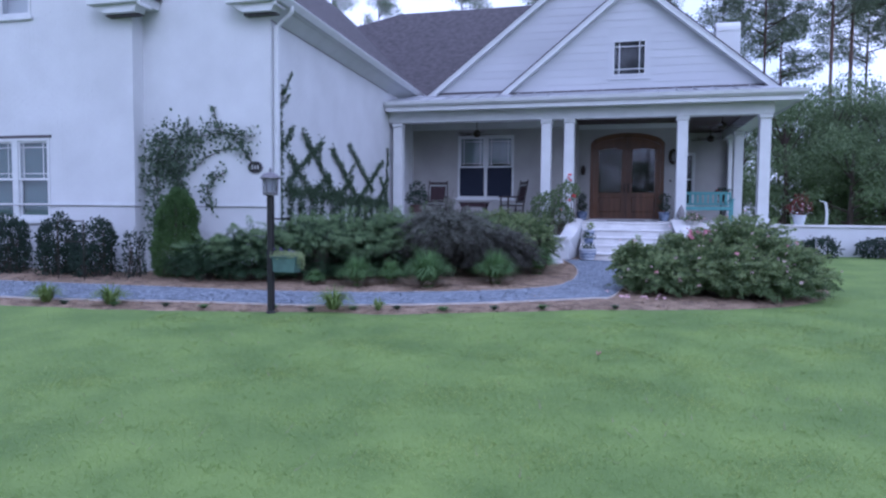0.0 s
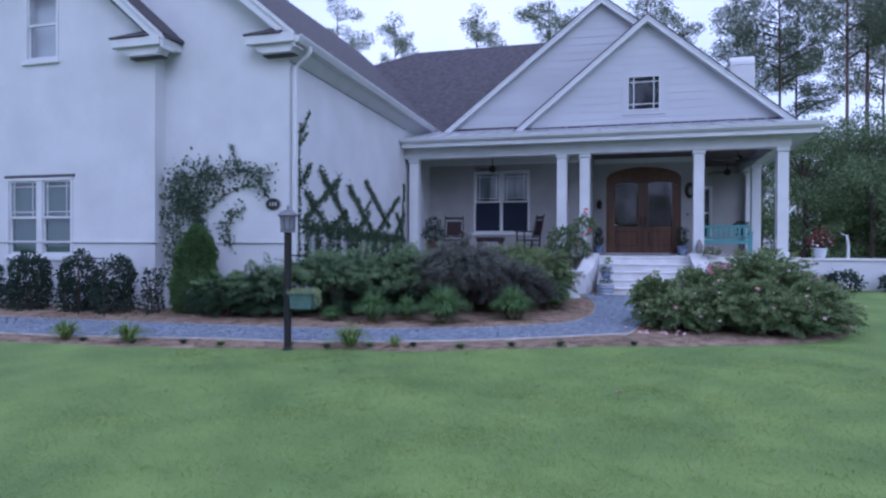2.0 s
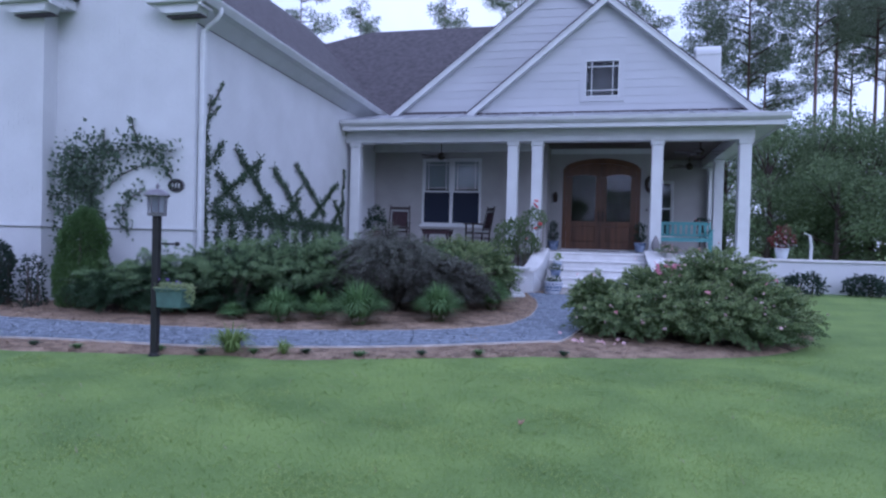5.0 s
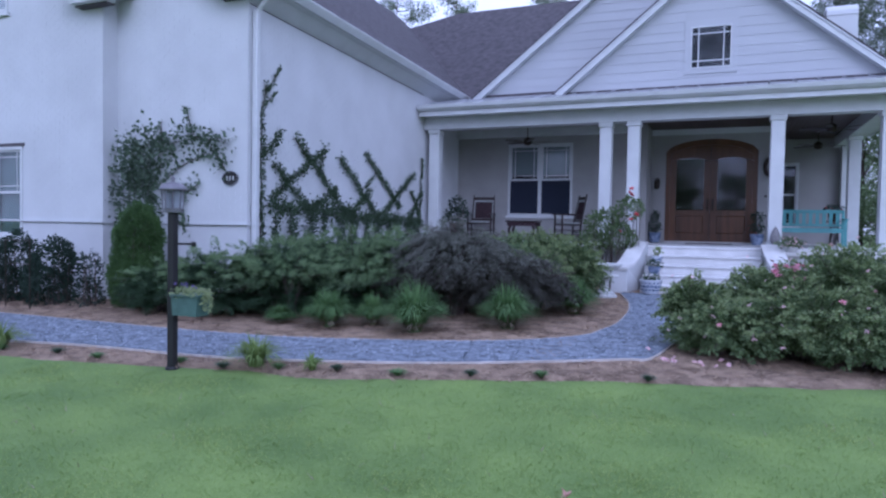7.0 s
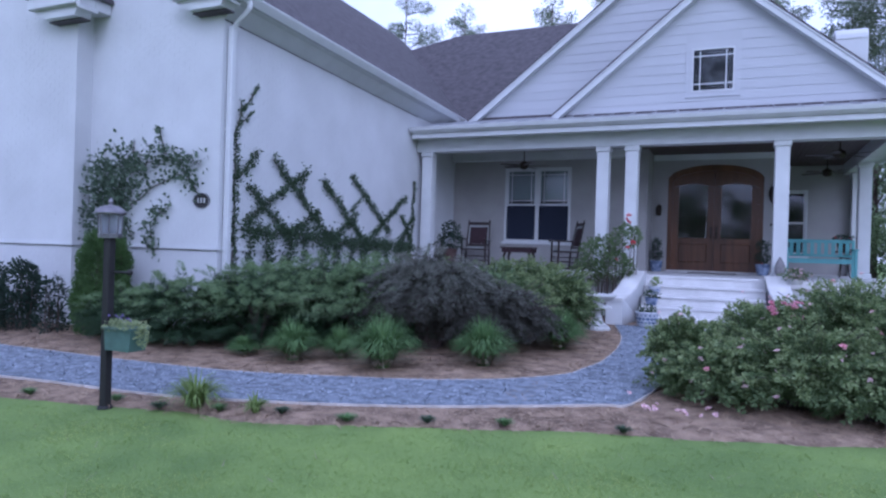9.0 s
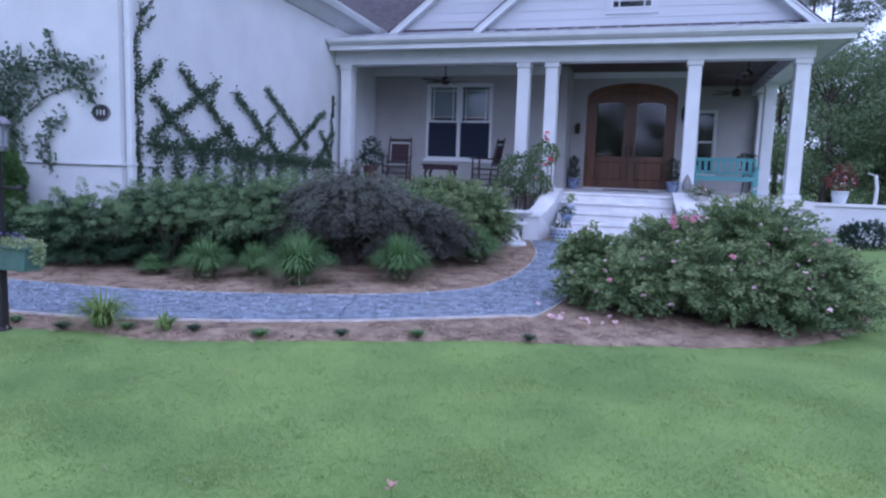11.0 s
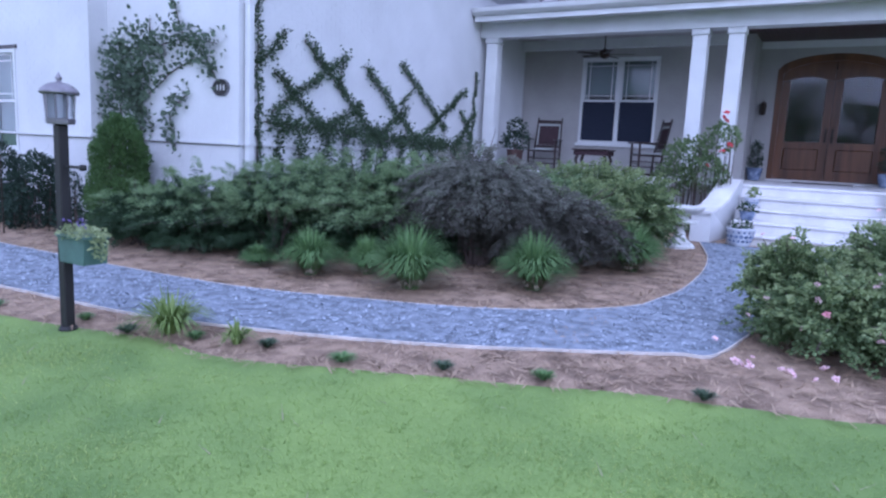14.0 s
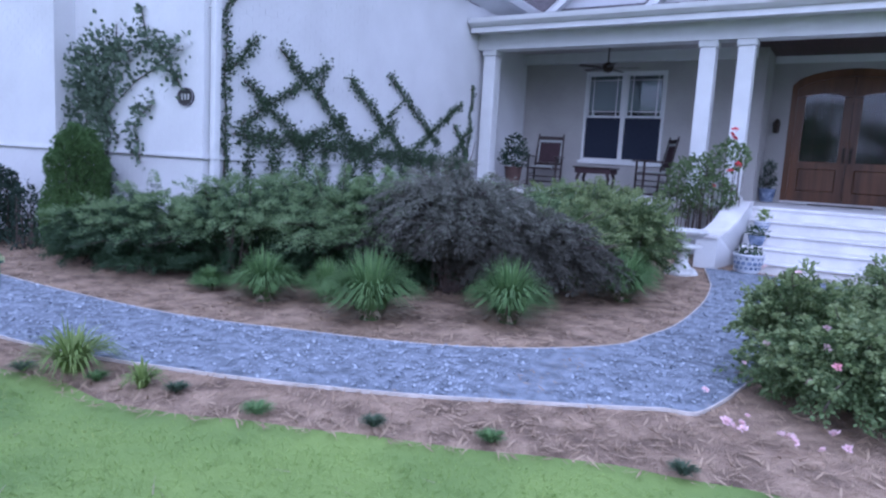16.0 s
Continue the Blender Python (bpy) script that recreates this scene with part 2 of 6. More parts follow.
def box(bm, x0, x1, y0, y1, z0, z1, bevel=0.0):
    r = bmesh.ops.create_cube(bm, size=1, matrix=Matrix.Translation(((x0 + x1) / 2, (y0 + y1) / 2, (z0 + z1) / 2)) @ Matrix.Diagonal((abs(x1 - x0), abs(y1 - y0), abs(z1 - z0), 1)))
    if bevel:
        edges = list({e for v in r["verts"] for e in v.link_edges})
        bmesh.ops.bevel(bm, geom=edges, offset=bevel, segments=1, affect="EDGES")
    return bm


def B(*a, bevel=0.0):
    return box(bmesh.new(), *a, bevel=bevel)


def beam(bm, a, b, w, h, up=(0, 0, 1), bevel=0.0):
    """A bar from a to b, w wide and h high."""
    a, b = Vector(a), Vector(b)
    d = (b - a).normalized()
    s = d.cross(Vector(up)).normalized()
    u = s.cross(d)
    m = Matrix((s, d, u)).transposed().to_4x4()
    m.translation = (a + b) / 2
    r = bmesh.ops.create_cube(bm, size=1, matrix=m @ Matrix.Diagonal((w, (b - a).length, h, 1)))
    if bevel:
        bmesh.ops.bevel(bm, geom=list({e for v in r["verts"] for e in v.link_edges}), offset=bevel, segments=1, affect="EDGES")
    return bm


def prism(bm, pts, axis, a, b):
    """A polygon given in the plane across axis ('x': (y, z); 'y': (x, z); 'z': (x, y)), drawn from a to b."""
    def p3(p, c):
        return {"x": (c, p[0], p[1]), "y": (p[0], c, p[1]), "z": (p[0], p[1], c)}[axis]
    lo = [bm.verts.new(p3(p, a)) for p in pts]
    hi = [bm.verts.new(p3(p, b)) for p in pts]
    bm.faces.new(lo)
    bm.faces.new(hi[::-1])
    for i in range(len(pts)):
        j = (i + 1) % len(pts)
        bm.faces.new((lo[i], hi[i], hi[j], lo[j]))
    return bm


def lathe(bm, prof, c=(0, 0, 0), seg=16, close=True):
    """A turned shape: prof is rows of (radius, z)."""
    rings = []
    for r, z in prof:
        rings.append([bm.verts.new((c[0] + r * math.cos(2 * math.pi * i / seg), c[1] + r * math.sin(2 * math.pi * i / seg), c[2] + z)) for i in range(seg)])
    for a, b in zip(rings, rings[1:]):
        for i in range(seg):
            j = (i + 1) % seg
            bm.faces.new((a[i], a[j], b[j], b[i]))
    if close:
        bm.faces.new(rings[0][::-1])
        bm.faces.new(rings[-1])
    return bm


def tube(bm, pts, r0, r1=None, seg=6):
    """A tapering limb through points."""
    r1 = r0 if r1 is None else r1
    pts = [Vector(p) for p in pts]
    rings = []
    for i, p in enumerate(pts):
        d = (pts[min(i + 1, len(pts) - 1)] - pts[max(i - 1, 0)]).normalized()
        s = d.cross(Vector((0.3, 0.95, 0.1))).normalized()
        u = d.cross(s)
        r = r0 + (r1 - r0) * i / (len(pts) - 1)
        rings.append([bm.verts.new(p + (s * math.cos(2 * math.pi * k / seg) + u * math.sin(2 * math.pi * k / seg)) * r) for k in range(seg)])
    for a, b in zip(rings, rings[1:]):
        for i in range(seg):
            j = (i + 1) % seg
            bm.faces.new((a[i], a[j], b[j], b[i]))
    bm.faces.new(rings[0][::-1])
    bm.faces.new(rings[-1])
    return bm


def smooth(ob):
    ob.data.shade_smooth()
    return ob


def quads(quad):
    """Verts and faces of many loose quads, from an array n x 4 x 3."""
    v = quad.reshape(-1, 3)
    return v.tolist(), np.arange(len(v)).reshape(-1, 4).tolist()


def leaves(name, centres, normals, size, material, parent=None, label="", rng=None, long=1.8, spread=0.9, up=0.3):
    """One mesh of small leaf blades at the given points, turned about the given directions."""
    rng = rng or np.random.default_rng(1)
    n = len(centres)
    d = normals + rng.normal(0, spread, (n, 3)) + np.array((0, 0, up))
    d /= np.linalg.norm(d, axis=1)[:, None]
    s = np.cross(d, rng.normal(0, 1, (n, 3)))
    s /= np.linalg.norm(s, axis=1)[:, None]
    k = size * rng.uniform(0.6, 1.35, (n, 1))
    tip = centres + d * k * long
    mid = centres + d * k * long * 0.5 + np.cross(d, s) * k * 0.15
    q = np.stack((centres, mid + s * k * 0.5, tip, mid - s * k * 0.5), 1)
    ob = raw(name, *quads(q), material, parent, label)
    ob["kind"] = "stuff"
    return ob


def clump_points(rng, lumps, per_area, shell=0.25):
    """Points in the outer shell of ellipsoids (x, y, z, rx, ry, rz), with outward directions; those inside a neighbour are left out."""
    P, N = [], []
    L = np.array(lumps, float)
    for i, (x, y, z, rx, ry, rz) in enumerate(L):
        n = int(per_area * (rx * ry + ry * rz + rx * rz) * 4)
        d = rng.normal(0, 1, (n, 3))
        d /= np.linalg.norm(d, axis=1)[:, None]
        k = 1 - shell * rng.random((n, 1)) ** 1.5
        bumps = 1 + 0.10 * np.sin(d[:, :1] * 9 + i) * np.cos(d[:, 1:2] * 8 + 2 * i) + 0.06 * np.sin(d[:, 2:] * 17 + i * 3)
        p = np.array((x, y, z)) + d * np.array((rx, ry, rz)) * k * bumps
        keep = np.ones(n, bool)
        for j, (a, b, c, ra, rb, rc) in enumerate(L):
            if j != i:
                keep &= (((p - (a, b, c)) / (ra * 0.68, rb * 0.68, rc * 0.68)) ** 2).sum(1) > 1
        P.append(p[keep])
        N.append(d[keep])
    return np.concatenate(P), np.concatenate(N)


def catmull(pts, n=8):
    p = [np.array(q, float) for q in pts]
    p = [2 * p[0] - p[1]] + p + [2 * p[-1] - p[-2]]
    out = []
    for i in range(1, len(p) - 2):
        for k in range(n):
            t = k / n
            out.append(0.5 * (2 * p[i] + (p[i + 1] - p[i - 1]) * t + (2 * p[i - 1] - 5 * p[i] + 4 * p[i + 1] - p[i + 2]) * t * t + (3 * p[i] - p[i - 1] - 3 * p[i + 1] + p[i + 2]) * t ** 3))
    out.append(p[-2])
    return np.array(out)


# ---- ground ----
def gz(x, y):
    """Height of the ground: it falls gently from the house to the lawn."""
    z = np.interp(y, (-24, -21, -13.5, -11, -5, 0), (-0.46, -0.42, -0.21, -0.12, 0.0, 0.0))
    return z + 0.13 * np.clip((np.asarray(x) - 3.2) / 1.5, 0, 1) * np.clip((np.asarray(y) + 12) / 8, 0, 1)


def sheet(name, rows, material, lift, label="", sunk=False):
    """A surface lying on the ground, from rows of points (x, y)."""
    rows = np.array(rows)
    m, n = rows.shape[:2]
    z = gz(rows[..., 0], rows[..., 1]) + lift
    if sunk:
        z[:, 0] -= lift + 0.02
    v = np.dstack((rows, z)).reshape(-1, 3).tolist()
    f = [(i * n + j, i * n + j + 1, (i + 1) * n + j + 1, (i + 1) * n + j) for i in range(m - 1) for j in range(n - 1)]
    ob = raw(name, v, f, material, None, label, True)
    ob["kind"] = "structure"
    return ob


gx = np.concatenate((np.linspace(-400, -30, 8), np.linspace(-24, 24, 97), np.linspace(30, 400, 8)))
gy = np.concatenate((np.linspace(-400, -40, 6), np.linspace(-30, 10, 81), np.linspace(16, 400, 10)))
sheet("ground", [[(x, y) for x in gx] for y in gy], LAWN, 0.0, "green mown lawn falling gently away from the house")

OUTER = [(-16, -13.7), (-8.8, -13.45), (-6.3, -13.14), (-4.6, -13.0), (-3.3, -12.66), (-2.2, -12.24), (-1.32, -11.78), (-0.66, -11.40), (-0.37, -11.15), (-0.15, -9.5), (-0.15, -8), (0, -6.8), (0.3, -6.0), (1.0, -5.3)]
INNER = [(-16, -12.2), (-8.6, -12.02), (-6.36, -11.98), (-4.72, -11.86), (-3.57, -11.56), (-2.5, -11.2), (-1.82, -10.78), (-1.3, -10.2), (-1.16, -9.7), (-1.06, -9.1), (-1.06, -7.95), (-1.17, -6.9), (-1.3, -6.3), (-1.55, -5.3)]
LAWNEDGE = [(-16, -14.2), (-8.8, -14.02), (-6.3, -13.80), (-5.1, -13.66), (-4.3, -13.54), (-3.2, -13.40), (-2.55, -13.19), (-1.9, -12.93), (-1.3, -12.69), (-0.6, -12.43), (0.0, -12.25), (0.6, -12.06), (1.3, -11.84), (2.3, -11.15), (3.0, -9.6), (3.2, -7), (3.4, -5), (3.6, -3.5)]
HOUSELINE = [(-16, -10.2), (-8.8, -10.2), (-6.7, -10.0), (-6.55, -7), (-5.5, -4), (-4, -3.5), (-3.2, -3.5), (-2.4, -3.5), (-1.2, -3.5), (-0.6, -3.5), (0, -3.5), (0.6, -3.5), (1.4, -3.5), (2.0, -3.5), (2.4, -3.5), (2.7, -3.5), (3.0, -3.5), (3.3, -3.3)]
o_, i_, e_, h_ = (catmull(c, 8) for c in (OUTER, INNER, LAWNEDGE, HOUSELINE))
wob = np.array([noise.noise(Vector((x * 2.2, y * 2.2, 0))) * 0.07 for x, y in e_])
e_[:, 1] += wob
sheet("mulch_bed", [[a + (b - a) * k for k in np.linspace(0, 1, 24)] for a, b in zip(e_, h_)], MULCH, 0.018, "reddish brown pine straw bed along the house", True)
sheet("path", [[a + (b - a) * k for k in np.linspace(0, 1, 9)] for a, b in zip(o_, i_)], GRAVEL, 0.034, "blue-grey gravel path curving to the porch steps")


def edging(curve, name, top=0.042):
    bm = bmesh.new()
    for a, b in zip(curve, curve[1:]):
        za, zb = gz(*a), gz(*b)
        beam(bm, (a[0], a[1], za + top - 0.022), (b[0], b[1], zb + top - 0.022), 0.009, 0.044)
    return tagged(part(name, bm, EDGING), "pale thin edging strip beside the gravel path", kind="structure")


edging(o_[:-33], "path_edging")
edging(i_, "path_edging", 0.037)


# ---- house ----
def structure(name, bm, material, label):
    return tagged(part(name, bm, material), label, kind="structure")


def wall_with_holes(name, axis, c0, c1, a0, a1, z0, z1, holes, material, label):
    """A wall across axis, between c0 and c1 thick, from a0 to a1, with openings (a0, a1, z0, z1)."""
    bm = bmesh.new()
    xs = sorted({a0, a1, *[h[0] for h in holes], *[h[1] for h in holes]})
    for xa, xb in zip(xs, xs[1:]):
        cuts = sorted([(h[2], h[3]) for h in holes if h[0] <= xa + 1e-6 and h[1] >= xb - 1e-6])
        z = z0
        for lo, hi in cuts + [(z1, z1)]:
            if lo > z + 1e-6:
                if axis == "y":
                    box(bm, xa, xb, c0, c1, z, lo)
                else:
                    box(bm, c0, c1, xa, xb, z, lo)
            z = hi
    bmesh.ops.remove_doubles(bm, verts=bm.verts, dist=1e-5)
    return structure(name, bm, material, label)


SL = 0.82
GX, GEAVE = -6.6, 5.0
# garage wing: deep part, then the part that stands forward with its own gable
wall_with_holes("wall_garage_side", "x", -6.85, -6.6, -10.05, 3.2, -0.3, 4.95, [], BRICK, "white painted brick side wall with a climbing espalier")
wall_with_holes("wall_garage_front", "y", -10.05, -9.8, -9.35, -6.85, -0.3, 4.95, [], BRICK, "white painted brick wall beside the downspout")
wall_with_holes("wall_garage_bay", "y", -10.35, -10.1, -14.8, -9.35, -0.3, 5.1, [(-13.05, -11.33, 0.90, 2.54), (-12.56, -11.7, 4.95, 5.1)], BRICK, "white painted brick gable wall with windows")
wall_with_holes("wall_garage_return", "x", -9.60, -9.35, -10.1, -9.8, -0.3, 5.1, [], BRICK, "short white painted brick return")
bm = bmesh.new()
cx, hw, z0 = -12.13, 2.78, 5.1
zt = z0 + (hw) * 0.88
for xa, xb in ((cx - hw, -12.56), (-12.56, -11.7), (-11.7, cx + hw)):
    def top(x):
        return zt - abs(x - cx) * 0.88
    if xa == -12.56:
        prism(bm, [(xa, 6.45), (xb, 6.45), (xb, top(xb)), (cx, top(cx)), (xa, top(xa))], "y", -10.35, -10.1)
    elif xb < cx:
        prism(bm, [(xa, z0), (xb, z0), (xb, top(xb))], "y", -10.35, -10.1)
    else:
        prism(bm, [(xa, z0), (xb, z0), (xa, top(xa))], "y", -10.35, -10.1)
structure("wall_garage_bay_gable", bm, BRICK, "white painted brick gable above the garage window")
RX, RZ = -11.0, GEAVE + SL * 4.7
bm = prism(bmesh.new(), [(-6.6, 4.95), (-14.6, 4.95), (-14.6, 5.1), (RX, RZ - 0.05), (-6.6, GEAVE + SL * 0.25)], "y", -10.05, -9.8)
structure("wall_garage_gable", bm, BRICK, "white painted brick gable end")
structure("wall_garage_back", B(-14.6, -6.85, 3.2, 3.45, -0.3, 4.95), BRICK, "white painted brick back wall")
structure("wall_garage_left", B(-14.6, -14.35, -10.1, 3.2, -0.3, 4.95), BRICK, "white painted brick far side wall")
# garage interior in near black: its darkness is in the colour
structure("ceiling_garage", B(-14.35, -6.85, -9.8, 3.2, 2.95, 3.05), INSIDE, "ceiling inside the garage wing, painted near black as if unlit")
structure("floor_garage", B(-14.35, -6.85, -9.8, 3.2, -0.2, -0.05), INSIDE, "floor inside the garage wing, painted near black as if unlit")


def slab(name, pts, t, material, label, parent=None):
    """A roof plane from its corners in order, t thick, downwards."""
    bm = bmesh.new()
    vs = [bm.verts.new(p) for p in pts]
    lo = [bm.verts.new((p[0], p[1], p[2] - t)) for p in pts]
    bm.faces.new(vs)
    bm.faces.new(lo[::-1])
    for i in range(len(pts)):
        j = (i + 1) % len(pts)
        bm.faces.new((vs[i], lo[i], lo[j], vs[j]))
    ob = part(name, bm, material, parent, label)
    if not parent:
        ob["kind"] = "structure"
    return ob


EX = -6.3
slab("roof_garage", [(EX, -10.4, GEAVE + 0.05), (EX, 3.4, GEAVE - 0.36), (RX, 3.4, RZ + 0.1), (RX, -10.4, RZ + 0.1)], 0.06, SHINGLE, "dark brown shingle roof of the garage wing")
slab("roof_garage", [(RX, -10.4, RZ + 0.1), (RX, 3.4, RZ + 0.1), (-15.4, 3.4, 5.1), (-15.4, -10.4, 5.1)], 0.06, SHINGLE, "dark brown shingle roof of the garage wing")
BZ = 5.18 + 0.88 * 3.23
slab("roof_bay", [(-8.9, -10.7, 5.18), (-8.9, -10.06, 5.18), (cx, -10.06, BZ), (cx, -10.7, BZ)], 0.06, SHINGLE, "dark brown shingle roof of the forward gable")
slab("roof_bay", [(cx, -10.7, BZ), (cx, -10.06, BZ), (-15.36, -10.06, 5.18), (-15.36, -10.7, 5.18)], 0.06, SHINGLE, "dark brown shingle roof of the forward gable")


def rake(x0, z0_, x1, z1_, y0, y1, name="rake_board"):
    """Barge board on a gable's edge with a thinner moulding over it."""
    bm = bmesh.new()
    d = 0.19
    prism(bm, [(x0, z0_), (x1, z1_), (x1, z1_ - d * 1.3), (x0, z0_ - d * 1.3)], "y", y0, y0 + 0.04)
    prism(bm, [(x0, z0_ + 0.02), (x1, z1_ + 0.02), (x1, z1_ - 0.06), (x0, z0_ - 0.06)], "y", y0 - 0.035, y0)
    prism(bm, [(x0, z0_ - 0.2), (x1, z1_ - 0.2), (x1, z1_ - 0.24), (x0, z0_ - 0.24)], "y", y0 + 0.04, y1)
    return structure("trim_" + name, bm, WHITE, "white rake board on the gable edge")


rake(-8.9, 5.12, cx, BZ - 0.06, -10.68, -10.35)
rake(-15.36, 5.12, cx, BZ - 0.06, -10.68, -10.35)
rake(EX, GEAVE + 0.04, RX, RZ + 0.04, -10.38, -10.05)


def eave_return(xr, xl, y0, y1, z):
    """Boxed cornice return with a small shingled lid."""
    e = holder("eave_return", ((xl + xr) / 2, y0, z))
    mx = (xl + xr) / 2
    h = (xr - xl) / 2
    part("fascia", B(-h, h, 0, y1 - y0, 0, 0.17, bevel=0.008), WHITE, e)
    part("moulding", prism(bmesh.new(), [(-h + 0.04, -0.001), (h - 0.04, -0.001), (h - 0.12, -0.15), (-h + 0.30, -0.15)], "y", 0.09, y1 - y0 - 0.001), WHITE, e)
    part("ledge", B(-h + 0.26, h - 0.10, 0.20, y1 - y0 - 0.002, -0.175, -0.152), DARKTRIM, e, "dark drip edge")
    bm = bmesh.new()
    v = [bm.verts.new(p) for p in ((-h - 0.03, -0.03, 0.17), (h * 0.5, -0.03, 0.17), (h * 0.5, y1 - y0, 0.42), (-h - 0.03, y1 - y0, 0.17), (-h - 0.03, -0.03, 0.195), (h * 0.5, -0.03, 0.195), (h * 0.5, y1 - y0, 0.445))]
    for f in ((0, 1, 2, 3), (4, 6, 5), (0, 4, 5, 1), (1, 5, 6, 2), (3, 2, 6), (0, 3, 4), (4, 3, 6)):
        bm.faces.new([v[i] for i in f])
    part("lid", bm, SHINGLE, e, "small dark shingled lid")
    return tagged(e, "white boxed eave return under the gable corner", "eave return")


eave_return(-8.96, -10.06, -10.72, -10.35, 4.95)
structure("trim_return_side", B(-9.35, -8.96, -10.349, -10.06, 4.95, 5.12, bevel=0.006), WHITE, "white boxed eave return beside the garage bay")
eave_return(-6.3, -7.31, -10.42, -10.05, 4.88)


def gutter(name, pts, label):
    """An eave gutter along x or y: fascia, trough and lip."""
    e = holder(name)
    (x0, y0, z), (x1, y1, _) = pts
    bm = bmesh.new()
    if x0 == x1:
        prism(bm, [(x0 + 0.12, z + 0.06), (x0 + 0.13, z + 0.06), (x0 + 0.11, z - 0.02), (x0 + 0.04, z - 0.08), (x0, z - 0.08), (x0, z + 0.04), (x0 + 0.10, z + 0.04)], "y", y0, y1)
    else:
        prism(bm, [(y0 - 0.12, z + 0.06), (y0 - 0.13, z + 0.06), (y0 - 0.11, z - 0.02), (y0 - 0.04, z - 0.08), (y0, z - 0.08), (y0, z + 0.04), (y0 - 0.10, z + 0.04)], "x", x0, x1)
    part("trough", bm, WHITE, e)
    return tagged(e, label, "gutter")


def fall(bm):
    """The garage eave drops a little towards the porch."""
    for v in bm.verts:
        v.co.z -= 0.031 * (v.co.y + 10.38)
    return bm


e = holder("gutter")
bm = prism(bmesh.new(), [(EX + 0.12, 5.01), (EX + 0.13, 5.01), (EX + 0.13, 4.985), (EX + 0.11, 4.95), (EX + 0.06, 4.875), (EX + 0.001, 4.87), (EX + 0.001, 4.99), (EX + 0.10, 4.99)], "y", -10.38, 3.2)
part("trough", fall(bm), WHITE, e)
for k in range(13):
    y = -9.9 + k
    part("hanger", fall(B(EX + 0.002, EX + 0.118, y - 0.012, y + 0.012, 4.992, 5.0)), WHITE, e)
tagged(e, "white gutter along the garage eave", "gutter")
bm = prism(bmesh.new(), [(-6.6, 4.66), (EX - 0.07, 4.84), (EX, 4.865), (EX, 5.0), (-6.6, 5.0)], "y", -10.04, 3.2)
structure("trim_eave", fall(bm), WHITE, "white sloping soffit under the garage eave")
structure("trim_eave_joint", fall(B(-6.599, -6.59, -10.03, -3.5, 4.645, 4.658)), DARKTRIM, "dark joint under the garage soffit")
e = holder("downspout", (-6.535, -9.93, 0))
part("pipe", B(-0.045, 0.045, -0.05, 0.05, -0.12, 4.55, bevel=0.012), WHITE, e)
bm = tube(bmesh.new(), [(0.0, 0, 4.4), (0.0, 0, 4.5), (0.08, 0, 4.6), (0.24, 0, 4.72), (0.31, 0, 4.80), (0.31, 0, 4.90)], 0.04, 0.04, 8)
part("elbow", bm, WHITE, e)
for z in (1.2, 3.0):
    part("strap", B(-0.062, 0.052, -0.055, 0.055, z, z + 0.03), WHITE, e)
tagged(e, "white downspout on the corner of the painted brick wall", "downspout")

# belt course on the brick
bm = bmesh.new()
box(bm, -14.6, -9.33, -10.385, -10.35, 1.20, 1.235)
box(bm, -9.35, -9.32, -10.35, -10.085, 1.20, 1.235)
box(bm, -9.32, -6.58, -10.085, -10.05, 1.20, 1.235)
box(bm, -6.6, -6.565, -10.05, -3.6, 1.20, 1.235)
structure("trim_belt", bm, BRICK, "white brick belt course round the wall base")
bm = bmesh.new()
box(bm, -14.6, -9.32, -10.375, -10.35, 1.19, 1.20)
box(bm, -9.32, -6.58, -10.075, -10.05, 1.19, 1.20)
structure("trim_belt_joint", bm, DARKTRIM, "dark joint under the belt course")


